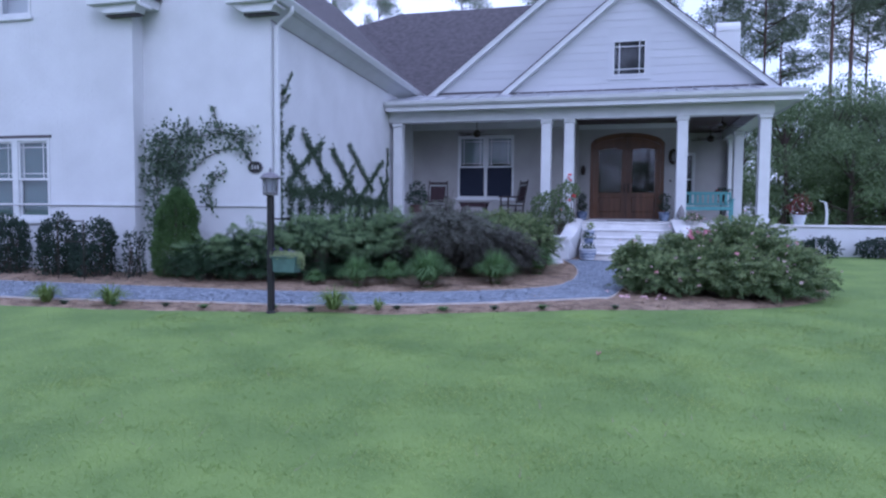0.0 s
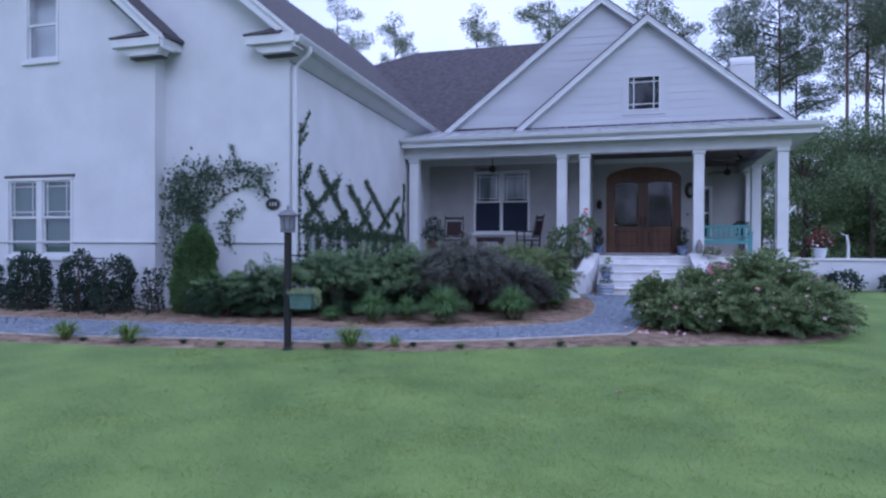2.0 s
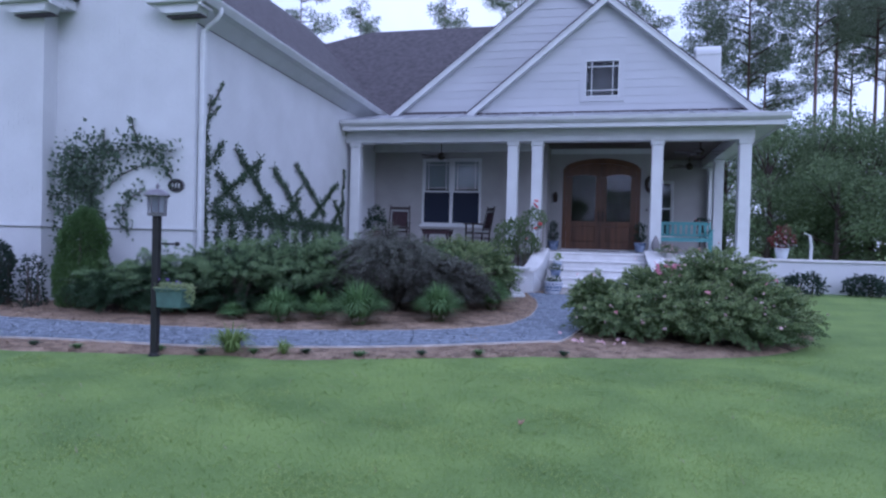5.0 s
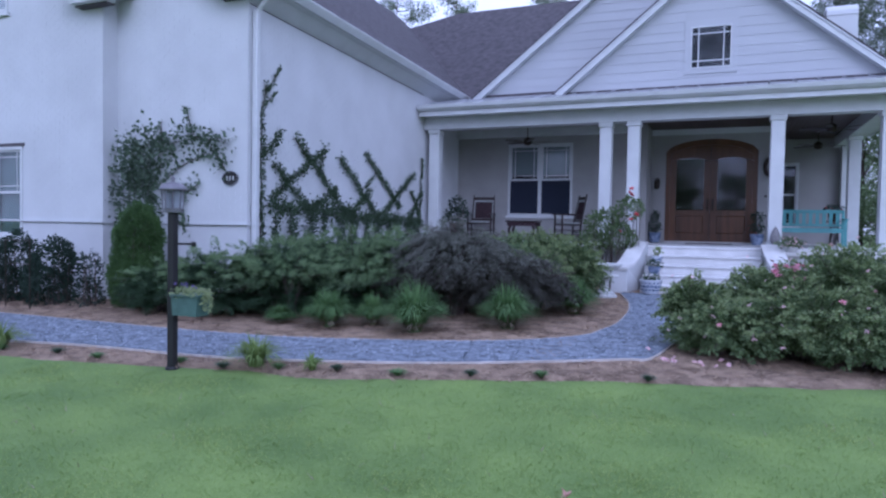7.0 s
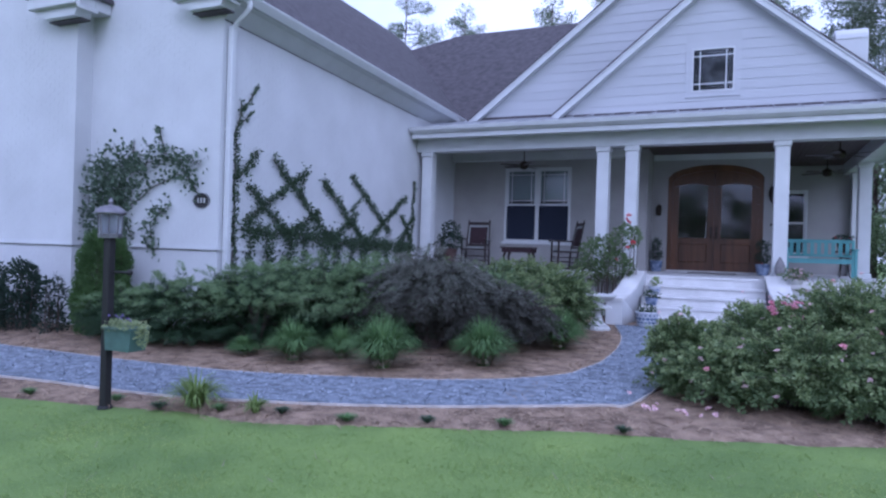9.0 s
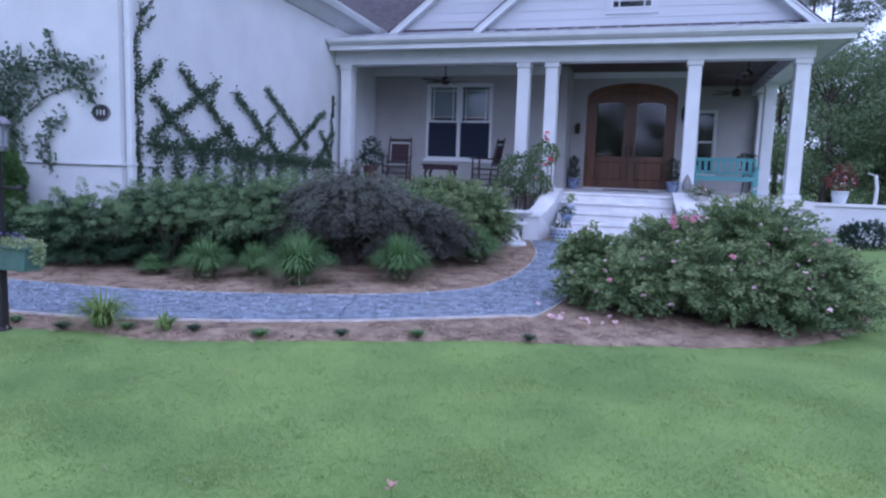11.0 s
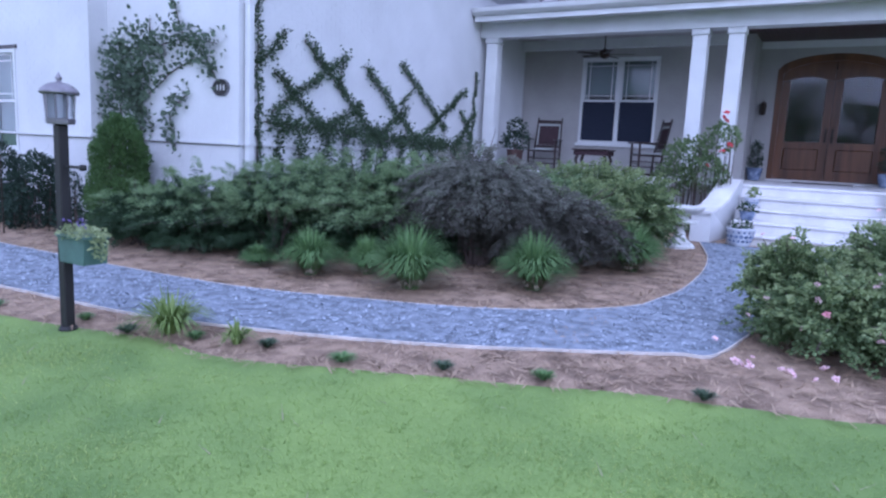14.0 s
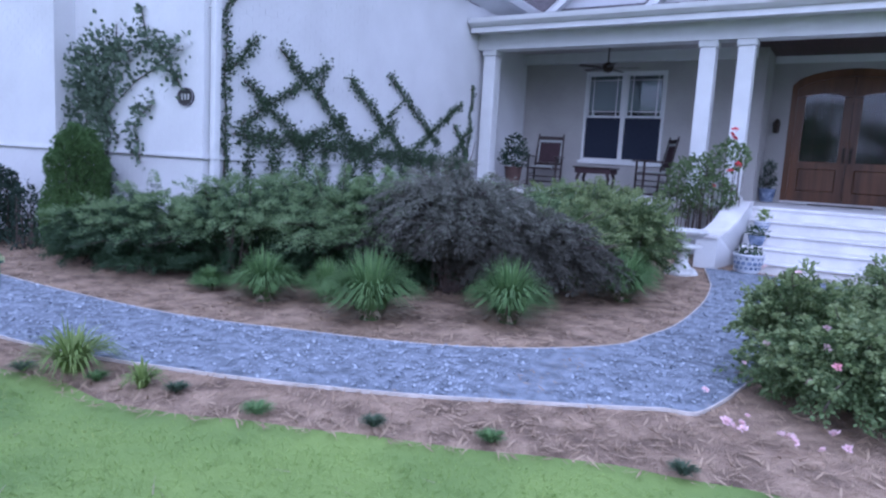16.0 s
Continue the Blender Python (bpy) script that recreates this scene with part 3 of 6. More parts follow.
def sash_window(name, x0, x1, z0, z1, y, cols=1, grid=True, label="", blind=0.5, depth=0.12, rail=0.5, sill=True, shade=None, post=0.07, screen=False):
    """Double-hung windows side by side in a white frame, with prairie bars in the upper sash. The wall's face is at y; its inside lies at greater y."""
    e = holder(name, ((x0 + x1) / 2, y, z0))
    w, h = x1 - x0, z1 - z0
    fr = 0.055
    bm = bmesh.new()
    box(bm, -w / 2, -w / 2 + fr, -0.02, depth, 0, h)
    box(bm, w / 2 - fr, w / 2, -0.02, depth, 0, h)
    box(bm, -w / 2 + fr, w / 2 - fr, -0.02, depth, 0, fr)
    box(bm, -w / 2 + fr, w / 2 - fr, -0.02, depth, h - fr, h)
    part("window_frame", bm, WHITE, e)
    if sill:
        part("window_sill", B(-w / 2 - 0.05, w / 2 + 0.05, -0.06, 0.0, -0.07, -0.002, bevel=0.008), WHITE, e)
    cw = (w - 2 * fr) / cols
    for c in range(cols):
        a = -w / 2 + fr + c * cw
        if c:
            part("mullion", B(a - post, a + post, -0.015, depth, fr, h - fr), WHITE, e)
        a0, a1 = a + (post if c else 0), a + cw - (post if c < cols - 1 else 0)
        zm = fr + (h - 2 * fr) * rail
        for nm, lo, hi, yy in (("lower_sash", fr, zm + 0.02, 0.045), ("upper_sash", zm - 0.02, h - fr, 0.015)):
            bm = bmesh.new()
            s = 0.035
            box(bm, a0, a0 + s, yy, yy + 0.03, lo, hi)
            box(bm, a1 - s, a1, yy, yy + 0.03, lo, hi)
            box(bm, a0 + s, a1 - s, yy, yy + 0.03, lo, lo + s + 0.01)
            box(bm, a0 + s, a1 - s, yy, yy + 0.03, hi - s, hi)
            sa = part(nm, bm, WHITE, e)
            part("pane", B(a0 + s, a1 - s, yy + 0.012, yy + 0.016, lo + s + 0.01, hi - s), GLASS, sa).visible_shadow = False
            if screen and nm == "lower_sash":
                part("insect_screen", B(a0 + 0.004, a1 - 0.004, yy - 0.028, yy - 0.024, lo + 0.004, hi - 0.03), SCREEN, sa, "dark fine insect screen")
            if grid and nm == "upper_sash":
                bm = bmesh.new()
                g = 0.018
                for xx in (a0 + s + 0.09, a1 - s - 0.09):
                    box(bm, xx - g / 2, xx + g / 2, yy + 0.002, yy + 0.011, lo + s + 0.01, hi - s)
                for zz in (lo + s + 0.10, hi - s - 0.09):
                    box(bm, a0 + s, a1 - s, yy + 0.003, yy + 0.0105, zz - g / 2, zz + g / 2)
                part("glazing_bar", bm, WHITE, sa)
    if blind:
        part("blind", B(-w / 2 + fr, w / 2 - fr, depth + 0.03, depth + 0.04, h * (1 - blind), h - fr), shade or CURTAIN, e, "pale lowered blind")
    return tagged(e, label, "window")


sash_window("window_garage", -13.05, -11.33, 0.90, 2.54, -10.35, 2, True, "white double sash window with prairie bars in the brick gable wall", blind=1.0, shade=DIMBLIND)
sash_window("window_upper", -12.56, -11.7, 4.95, 6.45, -10.35, 1, False, "white upstairs sash window in the brick gable", blind=0)
structure("trim_lintel", B(-13.1, -11.28, -10.375, -10.35, 2.543, 2.60), DARKTRIM, "dark drip edge over the window")
structure("wall_room_back", B(-14.3, -9.3, -8.2, -8.15, -0.05, 2.95), INSIDE, "room wall inside the garage wing, painted near black as if unlit")

# porch base, steps and walls
PF = 0.91
structure("floor_porch", B(-6.6, 3.5, -3.7, 2.9, PF - 0.14, PF), TREAD, "pale painted porch floor")
bm = bmesh.new()
box(bm, -6.6, -1.52, -3.62, -3.4, -0.2, PF - 0.14)
box(bm, 1.3, 3.44, -3.62, -3.4, -0.2, PF - 0.14)
box(bm, 3.2, 3.44, -3.4, 2.9, -0.2, PF - 0.14)
structure("wall_porch_base", bm, BRICK, "white painted brick base of the porch")
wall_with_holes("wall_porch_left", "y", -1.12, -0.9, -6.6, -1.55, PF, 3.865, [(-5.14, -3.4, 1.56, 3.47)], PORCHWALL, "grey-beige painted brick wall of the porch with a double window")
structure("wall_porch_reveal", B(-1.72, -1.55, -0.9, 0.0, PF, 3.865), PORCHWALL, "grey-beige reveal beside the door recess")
sash_window("window_porch", -5.14, -3.4, 1.56, 3.47, -1.12, 2, True, "white double sash window on the porch with half-lowered blinds", blind=0.42, post=0.045, screen=True)


def arch_z(x, cx_=-0.05, hw_=1.1, spring=3.28, rise=0.32):
    return spring + rise * max(0.0, 1 - ((x - cx_) / hw_) ** 2) ** 0.6


DC = -0.08
bm = bmesh.new()
N = 20
DH = 1.1
for k in range(N):
    a, b = DC - DH + 2 * DH * k / N, DC - DH + 2 * DH * (k + 1) / N
    prism(bm, [(a, arch_z(a, DC)), (b, arch_z(b, DC)), (b, 3.865), (a, 3.865)], "y", 0.0, 0.25)
box(bm, -1.72, DC - DH, 0.0, 0.25, PF, 3.865)
box(bm, DC + DH, 1.5, 0.0, 0.25, PF, 3.865)
bmesh.ops.remove_doubles(bm, verts=bm.verts, dist=1e-4)
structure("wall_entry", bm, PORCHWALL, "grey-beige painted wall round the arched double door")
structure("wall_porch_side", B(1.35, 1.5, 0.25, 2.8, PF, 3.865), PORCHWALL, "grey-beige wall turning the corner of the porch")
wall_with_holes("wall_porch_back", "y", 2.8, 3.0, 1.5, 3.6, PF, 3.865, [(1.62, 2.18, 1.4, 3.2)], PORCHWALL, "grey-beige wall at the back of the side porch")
sash_window("window_side_porch", 1.62, 2.18, 1.4, 3.2, 2.8, 1, False, "narrow dark window at the back of the porch", blind=0)
# closed near-black box added behind the panes to keep daylight out
structure("wall_room_front", B(-6.5, 3.4, 3.3, 3.4, PF, 3.865), INSIDE, "room wall behind the front windows, painted near black as if unlit")
structure("ceiling_room", B(-6.55, 1.34, 0.26, 3.3, 3.66, 3.72), INSIDE, "ceiling inside the front room, painted near black as if unlit")
structure("ceiling_room", B(-6.55, -1.73, -0.89, 0.26, 3.66, 3.72), INSIDE, "ceiling inside the front room, painted near black as if unlit")
structure("wall_room_left", B(-6.58, -6.55, -0.89, 3.3, 0.8, 3.72), INSIDE, "side wall inside the front room, painted near black as if unlit")
structure("wall_room_right", B(1.30, 1.34, 0.26, 3.3, 0.8, 3.72), INSIDE, "side wall inside the front room, painted near black as if unlit")
structure("floor_room", B(-6.5, 1.3, -0.85, 3.3, 0.8, 0.9), INSIDE, "floor inside the front room, painted near black as if unlit")


def entry_door():
    """Arched double door: frame, two leaves with leaded glass over a raised panel."""
    e = holder("front_door", (DC, 0, PF))
    bm = bmesh.new()
    def az(x, inset=0.0):
        return arch_z(x + DC, DC, DH - inset, 3.28 - inset * 0.3, 0.32 - inset * 0.35) - PF - inset * 0.7
    M = 22
    for k in range(M):
        a, b = -DH + 2 * DH * k / M, -DH + 2 * DH * (k + 1) / M
        ia, ib = max(-0.985, min(0.985, a)), max(-0.985, min(0.985, b))
        if ib > ia:
            prism(bm, [(ia, az(ia, 0.11)), (ib, az(ib, 0.11)), (ib, az(ib)), (ia, az(ia))], "y", 0.03, 0.14)
    for s in (-1, 1):
        prism(bm, [(s * DH, 0), (s * 0.985, 0), (s * 0.985, az(0.985)), (s * DH, az(DH))], "y", 0.03, 0.14)
    part("door_frame", bm, DOORWOOD, e)
    part("threshold", B(-DH, DH, -0.03, 0.2, 0.002, 0.045, bevel=0.008), TREAD, e, "pale threshold")
    for s in (-1, 1):
        leaf = part("door_leaf", B(s * 0.5 - 0.48, s * 0.5 + 0.48, 0.07, 0.115, 0.05, 0.22), DOORWOOD, e)
        bm = bmesh.new()
        x0, x1 = sorted((s * 0.005, s * 0.985))
        box(bm, x0, x0 + 0.15, 0.06, 0.11, 0.05, 2.128)
        box(bm, x1 - 0.15, x1, 0.06, 0.11, 0.05, 2.128)
        box(bm, x0 + 0.15, x1 - 0.15, 0.06, 0.11, 0.05, 0.26)
        box(bm, x0 + 0.15, x1 - 0.15, 0.06, 0.11, 0.72, 0.86)
        K = 12
        for k in range(K):
            a, b = x0 + (x1 - x0) * k / K, x0 + (x1 - x0) * (k + 1) / K
            lo = 2.12 + 0.10 * math.sin(math.pi * (k + 0.5) / K)
            prism(bm, [(a, lo), (b, lo), (b, az(b, 0.11)), (a, az(a, 0.11))], "y", 0.06, 0.11)
        part("stiles", bm, DOORWOOD, leaf)
        part("raised_panel", B(x0 + 0.156, x1 - 0.156, 0.063, 0.10, 0.264, 0.716, bevel=0.014), DOORWOOD, leaf)
        part("pane", B(x0 + 0.15, x1 - 0.15, 0.085, 0.092, 0.86, 2.24), GLASS, leaf, "textured leaded glass").visible_shadow = False
        bm = bmesh.new()
        for t in (0.3, 0.7):
            xx = x0 + 0.15 + (x1 - x0 - 0.3) * t
            box(bm, xx - 0.006, xx + 0.006, 0.078, 0.084, 0.86, 2.2)
        box(bm, x0 + 0.15, x1 - 0.15, 0.0785, 0.0835, 1.15, 1.162)
        box(bm, x0 + 0.15, x1 - 0.15, 0.0785, 0.0835, 1.95, 1.962)
        part("leading", bm, BRONZE, leaf)
        bm = B(s * 0.06 - 0.025, s * 0.06 + 0.025, 0.045, 0.06, 0.85, 1.15, bevel=0.006)
        tube(bm, [(s * 0.06, 0.045, 0.9), (s * 0.06, 0.0, 0.94), (s * 0.06, 0.0, 1.04), (s * 0.06, 0.045, 1.08)], 0.01, 0.01, 6)
        part("handle", bm, BRONZE, leaf, "dark bronze handle")
    return tagged(e, "arched double front door of reddish stained wood with leaded glass", "door")


entry_door()


# steps and cheek walls
def steps():
    e = holder("front_steps", (-0.11, -3.7, 0))
    rise = PF / 5
    for k in range(4):
        y1 = -0.35 * k
        z = PF - rise * (k + 1)
        part("riser", B(-1.09, 1.09, y1 - 0.35 + 0.03, y1 + 0.03 if k else -0.002, -0.15, z - 0.045), TREAD, e)
        part("tread", B(-1.09, 1.09, y1 - 0.36, y1 + 0.03 if k else -0.002, z - 0.045, z, bevel=0.012), TREAD, e)
    part("riser", B(-1.09, 1.09, -0.022, -0.003, PF - rise + 0.001, PF - 0.051), TREAD, e)
    part("nosing", B(-1.09, 1.09, -0.04, -0.001, PF - 0.05, PF + 0.003, bevel=0.012), TREAD, e)
    prof = [(0.0, -0.15), (0.0, PF + 0.03), (-0.35, PF + 0.01), (-0.6, PF - 0.10), (-0.85, PF - 0.26), (-1.1, PF - 0.38), (-1.35, PF - 0.44), (-1.52, PF - 0.45), (-1.52, -0.15)]
    for s in (-1, 1):
        a, b = sorted((s * 1.093, s * 1.40))
        bm = prism(bmesh.new(), prof, "x", a, b)
        for v in bm.verts:
            v.co.x += s * 0.22 * min(1, max(0, (-v.co.y - 0.35) / 1.0)) ** 1.5
        part("cheek_wall", bm, BRICK, e, "white painted curved cheek wall")
        bm = bmesh.new()
        cap = prof[1:-1]
        pts = [(y - (0.04 if i == len(cap) - 1 else 0), z + 0.05) for i, (y, z) in enumerate(cap)] + [(y - (0.04 if i == len(cap) - 1 else 0), z + 0.002) for i, (y, z) in reversed(list(enumerate(cap)))]
        prism(bm, pts, "x", a - 0.03, b + 0.03 if s > 0 else b)
        for v in bm.verts:
            v.co.x += s * 0.22 * min(1, max(0, (-v.co.y - 0.35) / 1.0)) ** 1.5
        part("cap", bm, TREAD, e)
    return tagged(e, "white painted steps up to the porch between curved cheek walls", "steps")


steps()
structure("wall_terrace", B(3.52, 9.5, -3.3, -3.05, -0.1, 0.83), BRICK, "low white painted brick terrace wall")
structure("trim_terrace_cap", B(3.5, 9.55, -3.34, -3.01, 0.83, 0.89, bevel=0.012), TREAD, "pale cap on the low terrace wall")


def column(x, y, group="columns of the porch"):
    e = holder("porch_column", (x, y, PF))
    part("shaft", B(-0.13, 0.13, -0.13, 0.13, 0.12, 2.58, bevel=0.012), WHITE, e)
    part("base", B(-0.16, 0.16, -0.16, 0.16, 0.0, 0.12, bevel=0.015), WHITE, e)
    part("capital", B(-0.155, 0.155, -0.155, 0.155, 2.58, 2.69, bevel=0.015), WHITE, e)
    return tagged(e, "square white porch column", "column", group)


c0 = column(-6.34, -3.3)
for x, y in ((-2.2, -3.3), (-1.6, -3.3), (1.22, -3.3), (3.14, -3.3), (3.14, 0.4), (3.3, 2.6)):
    copy_thing(c0, pose(x, y, PF))
CB = PF + 2.69
bm = bmesh.new()
box(bm, -6.6, 3.32, -3.46, -3.14, CB, 3.92)
box(bm, 3.0, 3.32, -3.14, 3.0, CB, 3.92)
box(bm, -6.6, -1.73, -1.3, -1.12, 3.66, 3.86)
box(bm, -1.54, 1.5, -0.03, -0.002, 3.72, 3.865)
structure("trim_porch_beam", bm, WHITE, "white beams over the porch columns")
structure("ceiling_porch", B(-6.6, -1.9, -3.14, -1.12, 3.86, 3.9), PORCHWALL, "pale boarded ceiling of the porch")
bm = bmesh.new()
for k in range(46):
    x = -1.9 + 0.106 * k
    box(bm, x, x + 0.1, -3.14, 2.98, 3.87, 3.89)
box(bm, -1.9, 3.3, -3.14, 3.2, 3.89, 3.91)
structure("ceiling_porch_wood", bm, CEILWOOD, "dark brown boarded porch ceiling")
# eave, gutter and skirt roof of the porch
bm = bmesh.new()
box(bm, -6.55, 3.86, -3.86, -3.83, 3.86, 4.08)
box(bm, 3.83, 3.86, -3.83, 3.0, 3.86, 4.08)
box(bm, -6.55, 3.83, -3.83, -3.46, 3.90, 3.92)
box(bm, 3.32, 3.83, -3.46, 3.0, 3.90, 3.92)
structure("trim_porch_eave", bm, WHITE, "white fascia and soffit of the porch eave")
gutter("gutter", ((-6.56, -3.862, 4.05), (3.96, -3.862, 4.05)), "white gutter along the porch eave")
gutter("gutter", ((3.862, -3.86, 4.05), (3.862, 3.0, 4.05)), "white gutter round the porch corner")
GY = -2.43
slab("roof_porch_skirt", [(-6.58, -3.9, 4.12), (3.92, -3.9, 4.12), (3.1, GY + 0.03, 4.47), (-6.58, GY + 0.03, 4.47)], 0.03, METALROOF, "grey metal skirt roof over the porch eave")
slab("roof_porch_skirt", [(3.92, -3.9, 4.12), (3.92, 3.2, 4.12), (3.1, 3.2, 4.47), (3.1, GY + 0.03, 4.47)], 0.03, METALROOF, "grey metal skirt roof at the porch corner")
bm = bmesh.new()
for k in range(22):
    x = -6.3 + 0.46 * k
    if x < 3.2:
        beam(bm, (x, -3.88, 4.135), (x, GY, 4.485), 0.018, 0.028)
structure("trim_roof_seams", bm, METALROOF, "raised seams of the grey metal roof")
structure("trim_flashing", B(-3.6, 3.62, GY - 0.035, GY - 0.002, 4.44, 4.50), DARKTRIM, "dark flashing under the gable siding")
structure("trim_flashing", B(-5.8, -3.6, -1.93, -1.90, 4.60, 4.66), DARKTRIM, "dark flashing under the rear gable siding")
slab("roof_porch_infill", [(-6.58, -2.45, 4.475), (-3.0, -2.45, 4.475), (-3.0, -1.8, 4.63), (-6.58, -1.8, 4.63)], 0.03, METALROOF, "grey metal roof below the rear gable")


def siding(name, cx_, hw_, z0_, slope, y, window=None, label=""):
    """Lapped boards clipped to a gable triangle, on a backing wall."""
    g = structure(name, prism(bmesh.new(), [(cx_ - hw_, z0_), (cx_ + hw_, z0_), (cx_, z0_ + hw_ * slope)], "y", y + 0.03, y + 0.1), INSIDE, label)
    ex = 0.21
    z = z0_
    while z < z0_ + hw_ * slope - 0.08:
        za = z
        zb = min(z + ex, z0_ + hw_ * slope)
        w0, w1 = hw_ - (za - z0_) / slope, hw_ - (zb - z0_) / slope
        spans = [(cx_ - w0, cx_ + w0, cx_ - w1, cx_ + w1)]
        if window and za < window[3] and zb > window[2]:
            spans = [(cx_ - w0, window[0], cx_ - w1, window[0]), (window[1], cx_ + w0, window[1], cx_ + w1)]
        for l0, r0, l1, r1 in spans:
            bm = bmesh.new()
            v = [bm.verts.new(p) for p in ((l0, y - 0.007, za), (r0, y - 0.007, za), (r1, y + 0.002, zb), (l1, y + 0.002, zb), (l0, y + 0.028, za), (r0, y + 0.028, za), (r1, y + 0.028, zb), (l1, y + 0.028, zb))]
            for f in ((0, 1, 2, 3), (4, 7, 6, 5), (0, 4, 5, 1), (3, 2, 6, 7), (0, 3, 7, 4), (1, 5, 6, 2)):
                bm.faces.new([v[i] for i in f])
            part("siding_board", bm, SIDING, g)
        z += ex
    return g


GS = 0.83
siding("wall_gable_front", -0.03, 3.45, 4.45, GS, GY, (-0.66, 0.44, 4.75, 5.93), "white lapped siding of the front gable")
siding("wall_gable_rear", -1.26, 4.42, 4.6, 0.79, -1.9, None, "white lapped siding of the rear gable")
structure("trim_attic_filler", B(-0.66, 0.44, GY - 0.004, GY + 0.028, 5.932, 6.128), SIDING, "white filler board over the attic window")
structure("trim_attic_filler", B(-0.66, 0.44, GY - 0.004, GY + 0.028, 4.662, 4.738), SIDING, "white filler board under the attic window")
e = holder("window_attic", (-0.11, GY, 4.86))
bm = bmesh.new()
for q in ((-0.42, -0.395, 0.0, 0.92), (0.395, 0.42, 0.0, 0.92), (-0.395, 0.395, 0.0, 0.025), (-0.395, 0.395, 0.895, 0.92)):
    box(bm, q[0], q[1], -0.035, 0.02, q[2], q[3])
part("window_frame", bm, WHITE, e)
part("pane", B(-0.395, 0.395, -0.014, -0.010, 0.025, 0.895), GLASS, e).visible_shadow = False
bm = bmesh.new()
for x in (-0.26, 0.26):
    box(bm, x - 0.011, x + 0.011, -0.026, -0.016, 0.025, 0.895)
for z in (0.16, 0.76):
    box(bm, -0.395, 0.395, -0.025, -0.0165, z - 0.011, z + 0.011)
part("glazing_bar", bm, WHITE, e)
tagged(e, "small square attic window with prairie bars in the gable", "window")
bm = bmesh.new()
for a in ((-0.66, -0.53, 4.74, 5.93), (0.31, 0.44, 4.74, 5.93), (-0.53, 0.31, 4.74, 4.86), (-0.53, 0.31, 5.78, 5.93)):
    box(bm, a[0], a[1], GY - 0.024, GY + 0.028, a[2], a[3])
structure("trim_attic_window", bm, SIDING, "white casing round the attic window")


def gable_roof(cx_, hw_, z0_, slope, y0, y1, name, off):
    ap = z0_ + hw_ * slope
    o = 0.28
    for s in (-1, 1):
        ex_ = cx_ + s * (hw_ + o)
        ez = z0_ - o * slope
        slab(name, [(ex_, y0, ez + off), (ex_, y1, ez + off), (cx_, y1, ap + off), (cx_, y0, ap + off)][::s], 0.05, SHINGLE, "dark brown shingle roof behind the gable")
        bm = bmesh.new()
        d = 0.17
        prism(bm, [(ex_, ez + off - 0.05), (cx_, ap + off - 0.05), (cx_, ap + off - 0.05 - d), (ex_, ez + off - 0.05 - d)], "y", y0 + 0.02, y0 + 0.05)
        prism(bm, [(ex_, ez + off - 0.052), (cx_, ap + off - 0.052), (cx_, ap + off - 0.085), (ex_, ez + off - 0.085)], "y", y0 - 0.004, y0 + 0.02)
        prism(bm, [(ex_, ez + off - 0.19), (cx_, ap + off - 0.19), (cx_, ap + off - 0.215), (ex_, ez + off - 0.215)], "y", y0 + 0.05, y0 + 0.25)
        structure("trim_rake", bm, WHITE, "white rake board of the gable")


gable_roof(-0.03, 3.55, 4.45, GS, GY - 0.25, 4.5, "roof_gable_front", 0.02)
gable_roof(-1.26, 4.5, 4.6, 0.79, -2.12, 4.5, "roof_gable_rear", 0.07)
MS = 0.84
MZ = 4.75 + MS * 4.7
slab("roof_main", [(-11.0, -1.2, 4.75), (-1.2, -1.2, 4.75), (-1.2, 3.5, MZ), (-8.52, 3.5, MZ), (-11.0, 2.5, MZ - 0.84)], 0.05, SHINGLE, "dark brown shingle main roof")
slab("roof_main", [(-8.52, 3.5, MZ), (-1.2, 3.5, MZ), (-1.2, 9.0, 4.1), (-12.5, 9.0, 4.1)], 0.05, SHINGLE, "dark brown shingle main roof, rear slope")
slab("roof_main_hip", [(-8.52, 3.5, MZ), (-12.5, 9.0, 4.1), (-12.8, 2.5, 6.0), (-11.0, 2.5, MZ - 0.84)], 0.05, SHINGLE, "dark brown shingle hip end")
structure("wall_main_right", B(3.4, 3.6, 3.0, 9.0, -0.1, 4.1), BRICK, "white painted brick wall on the far side")
structure("wall_main_back", B(-12.4, 3.6, 8.8, 9.0, -0.1, 4.1), BRICK, "white painted brick back wall")
e = holder("chimney", (3.08, 3.0, 5.0))
part("stack", B(-0.38, 0.38, -0.34, 0.34, 0, 2.2, bevel=0.01), BRICK, e)
bm = bmesh.new()
pts = [(0.36 * math.cos(a), 2.2 + 0.32 * math.sin(a)) for a in np.linspace(0, math.pi, 9)]
prism(bm, pts + [(0.27 * math.cos(a), 2.2 + 0.23 * math.sin(a)) for a in np.linspace(math.pi, 0, 9)], "x", -0.38, 0.38)
part("arched_cap", bm, BRICK, e)
tagged(e, "white painted chimney with a rounded cap", "chimney")


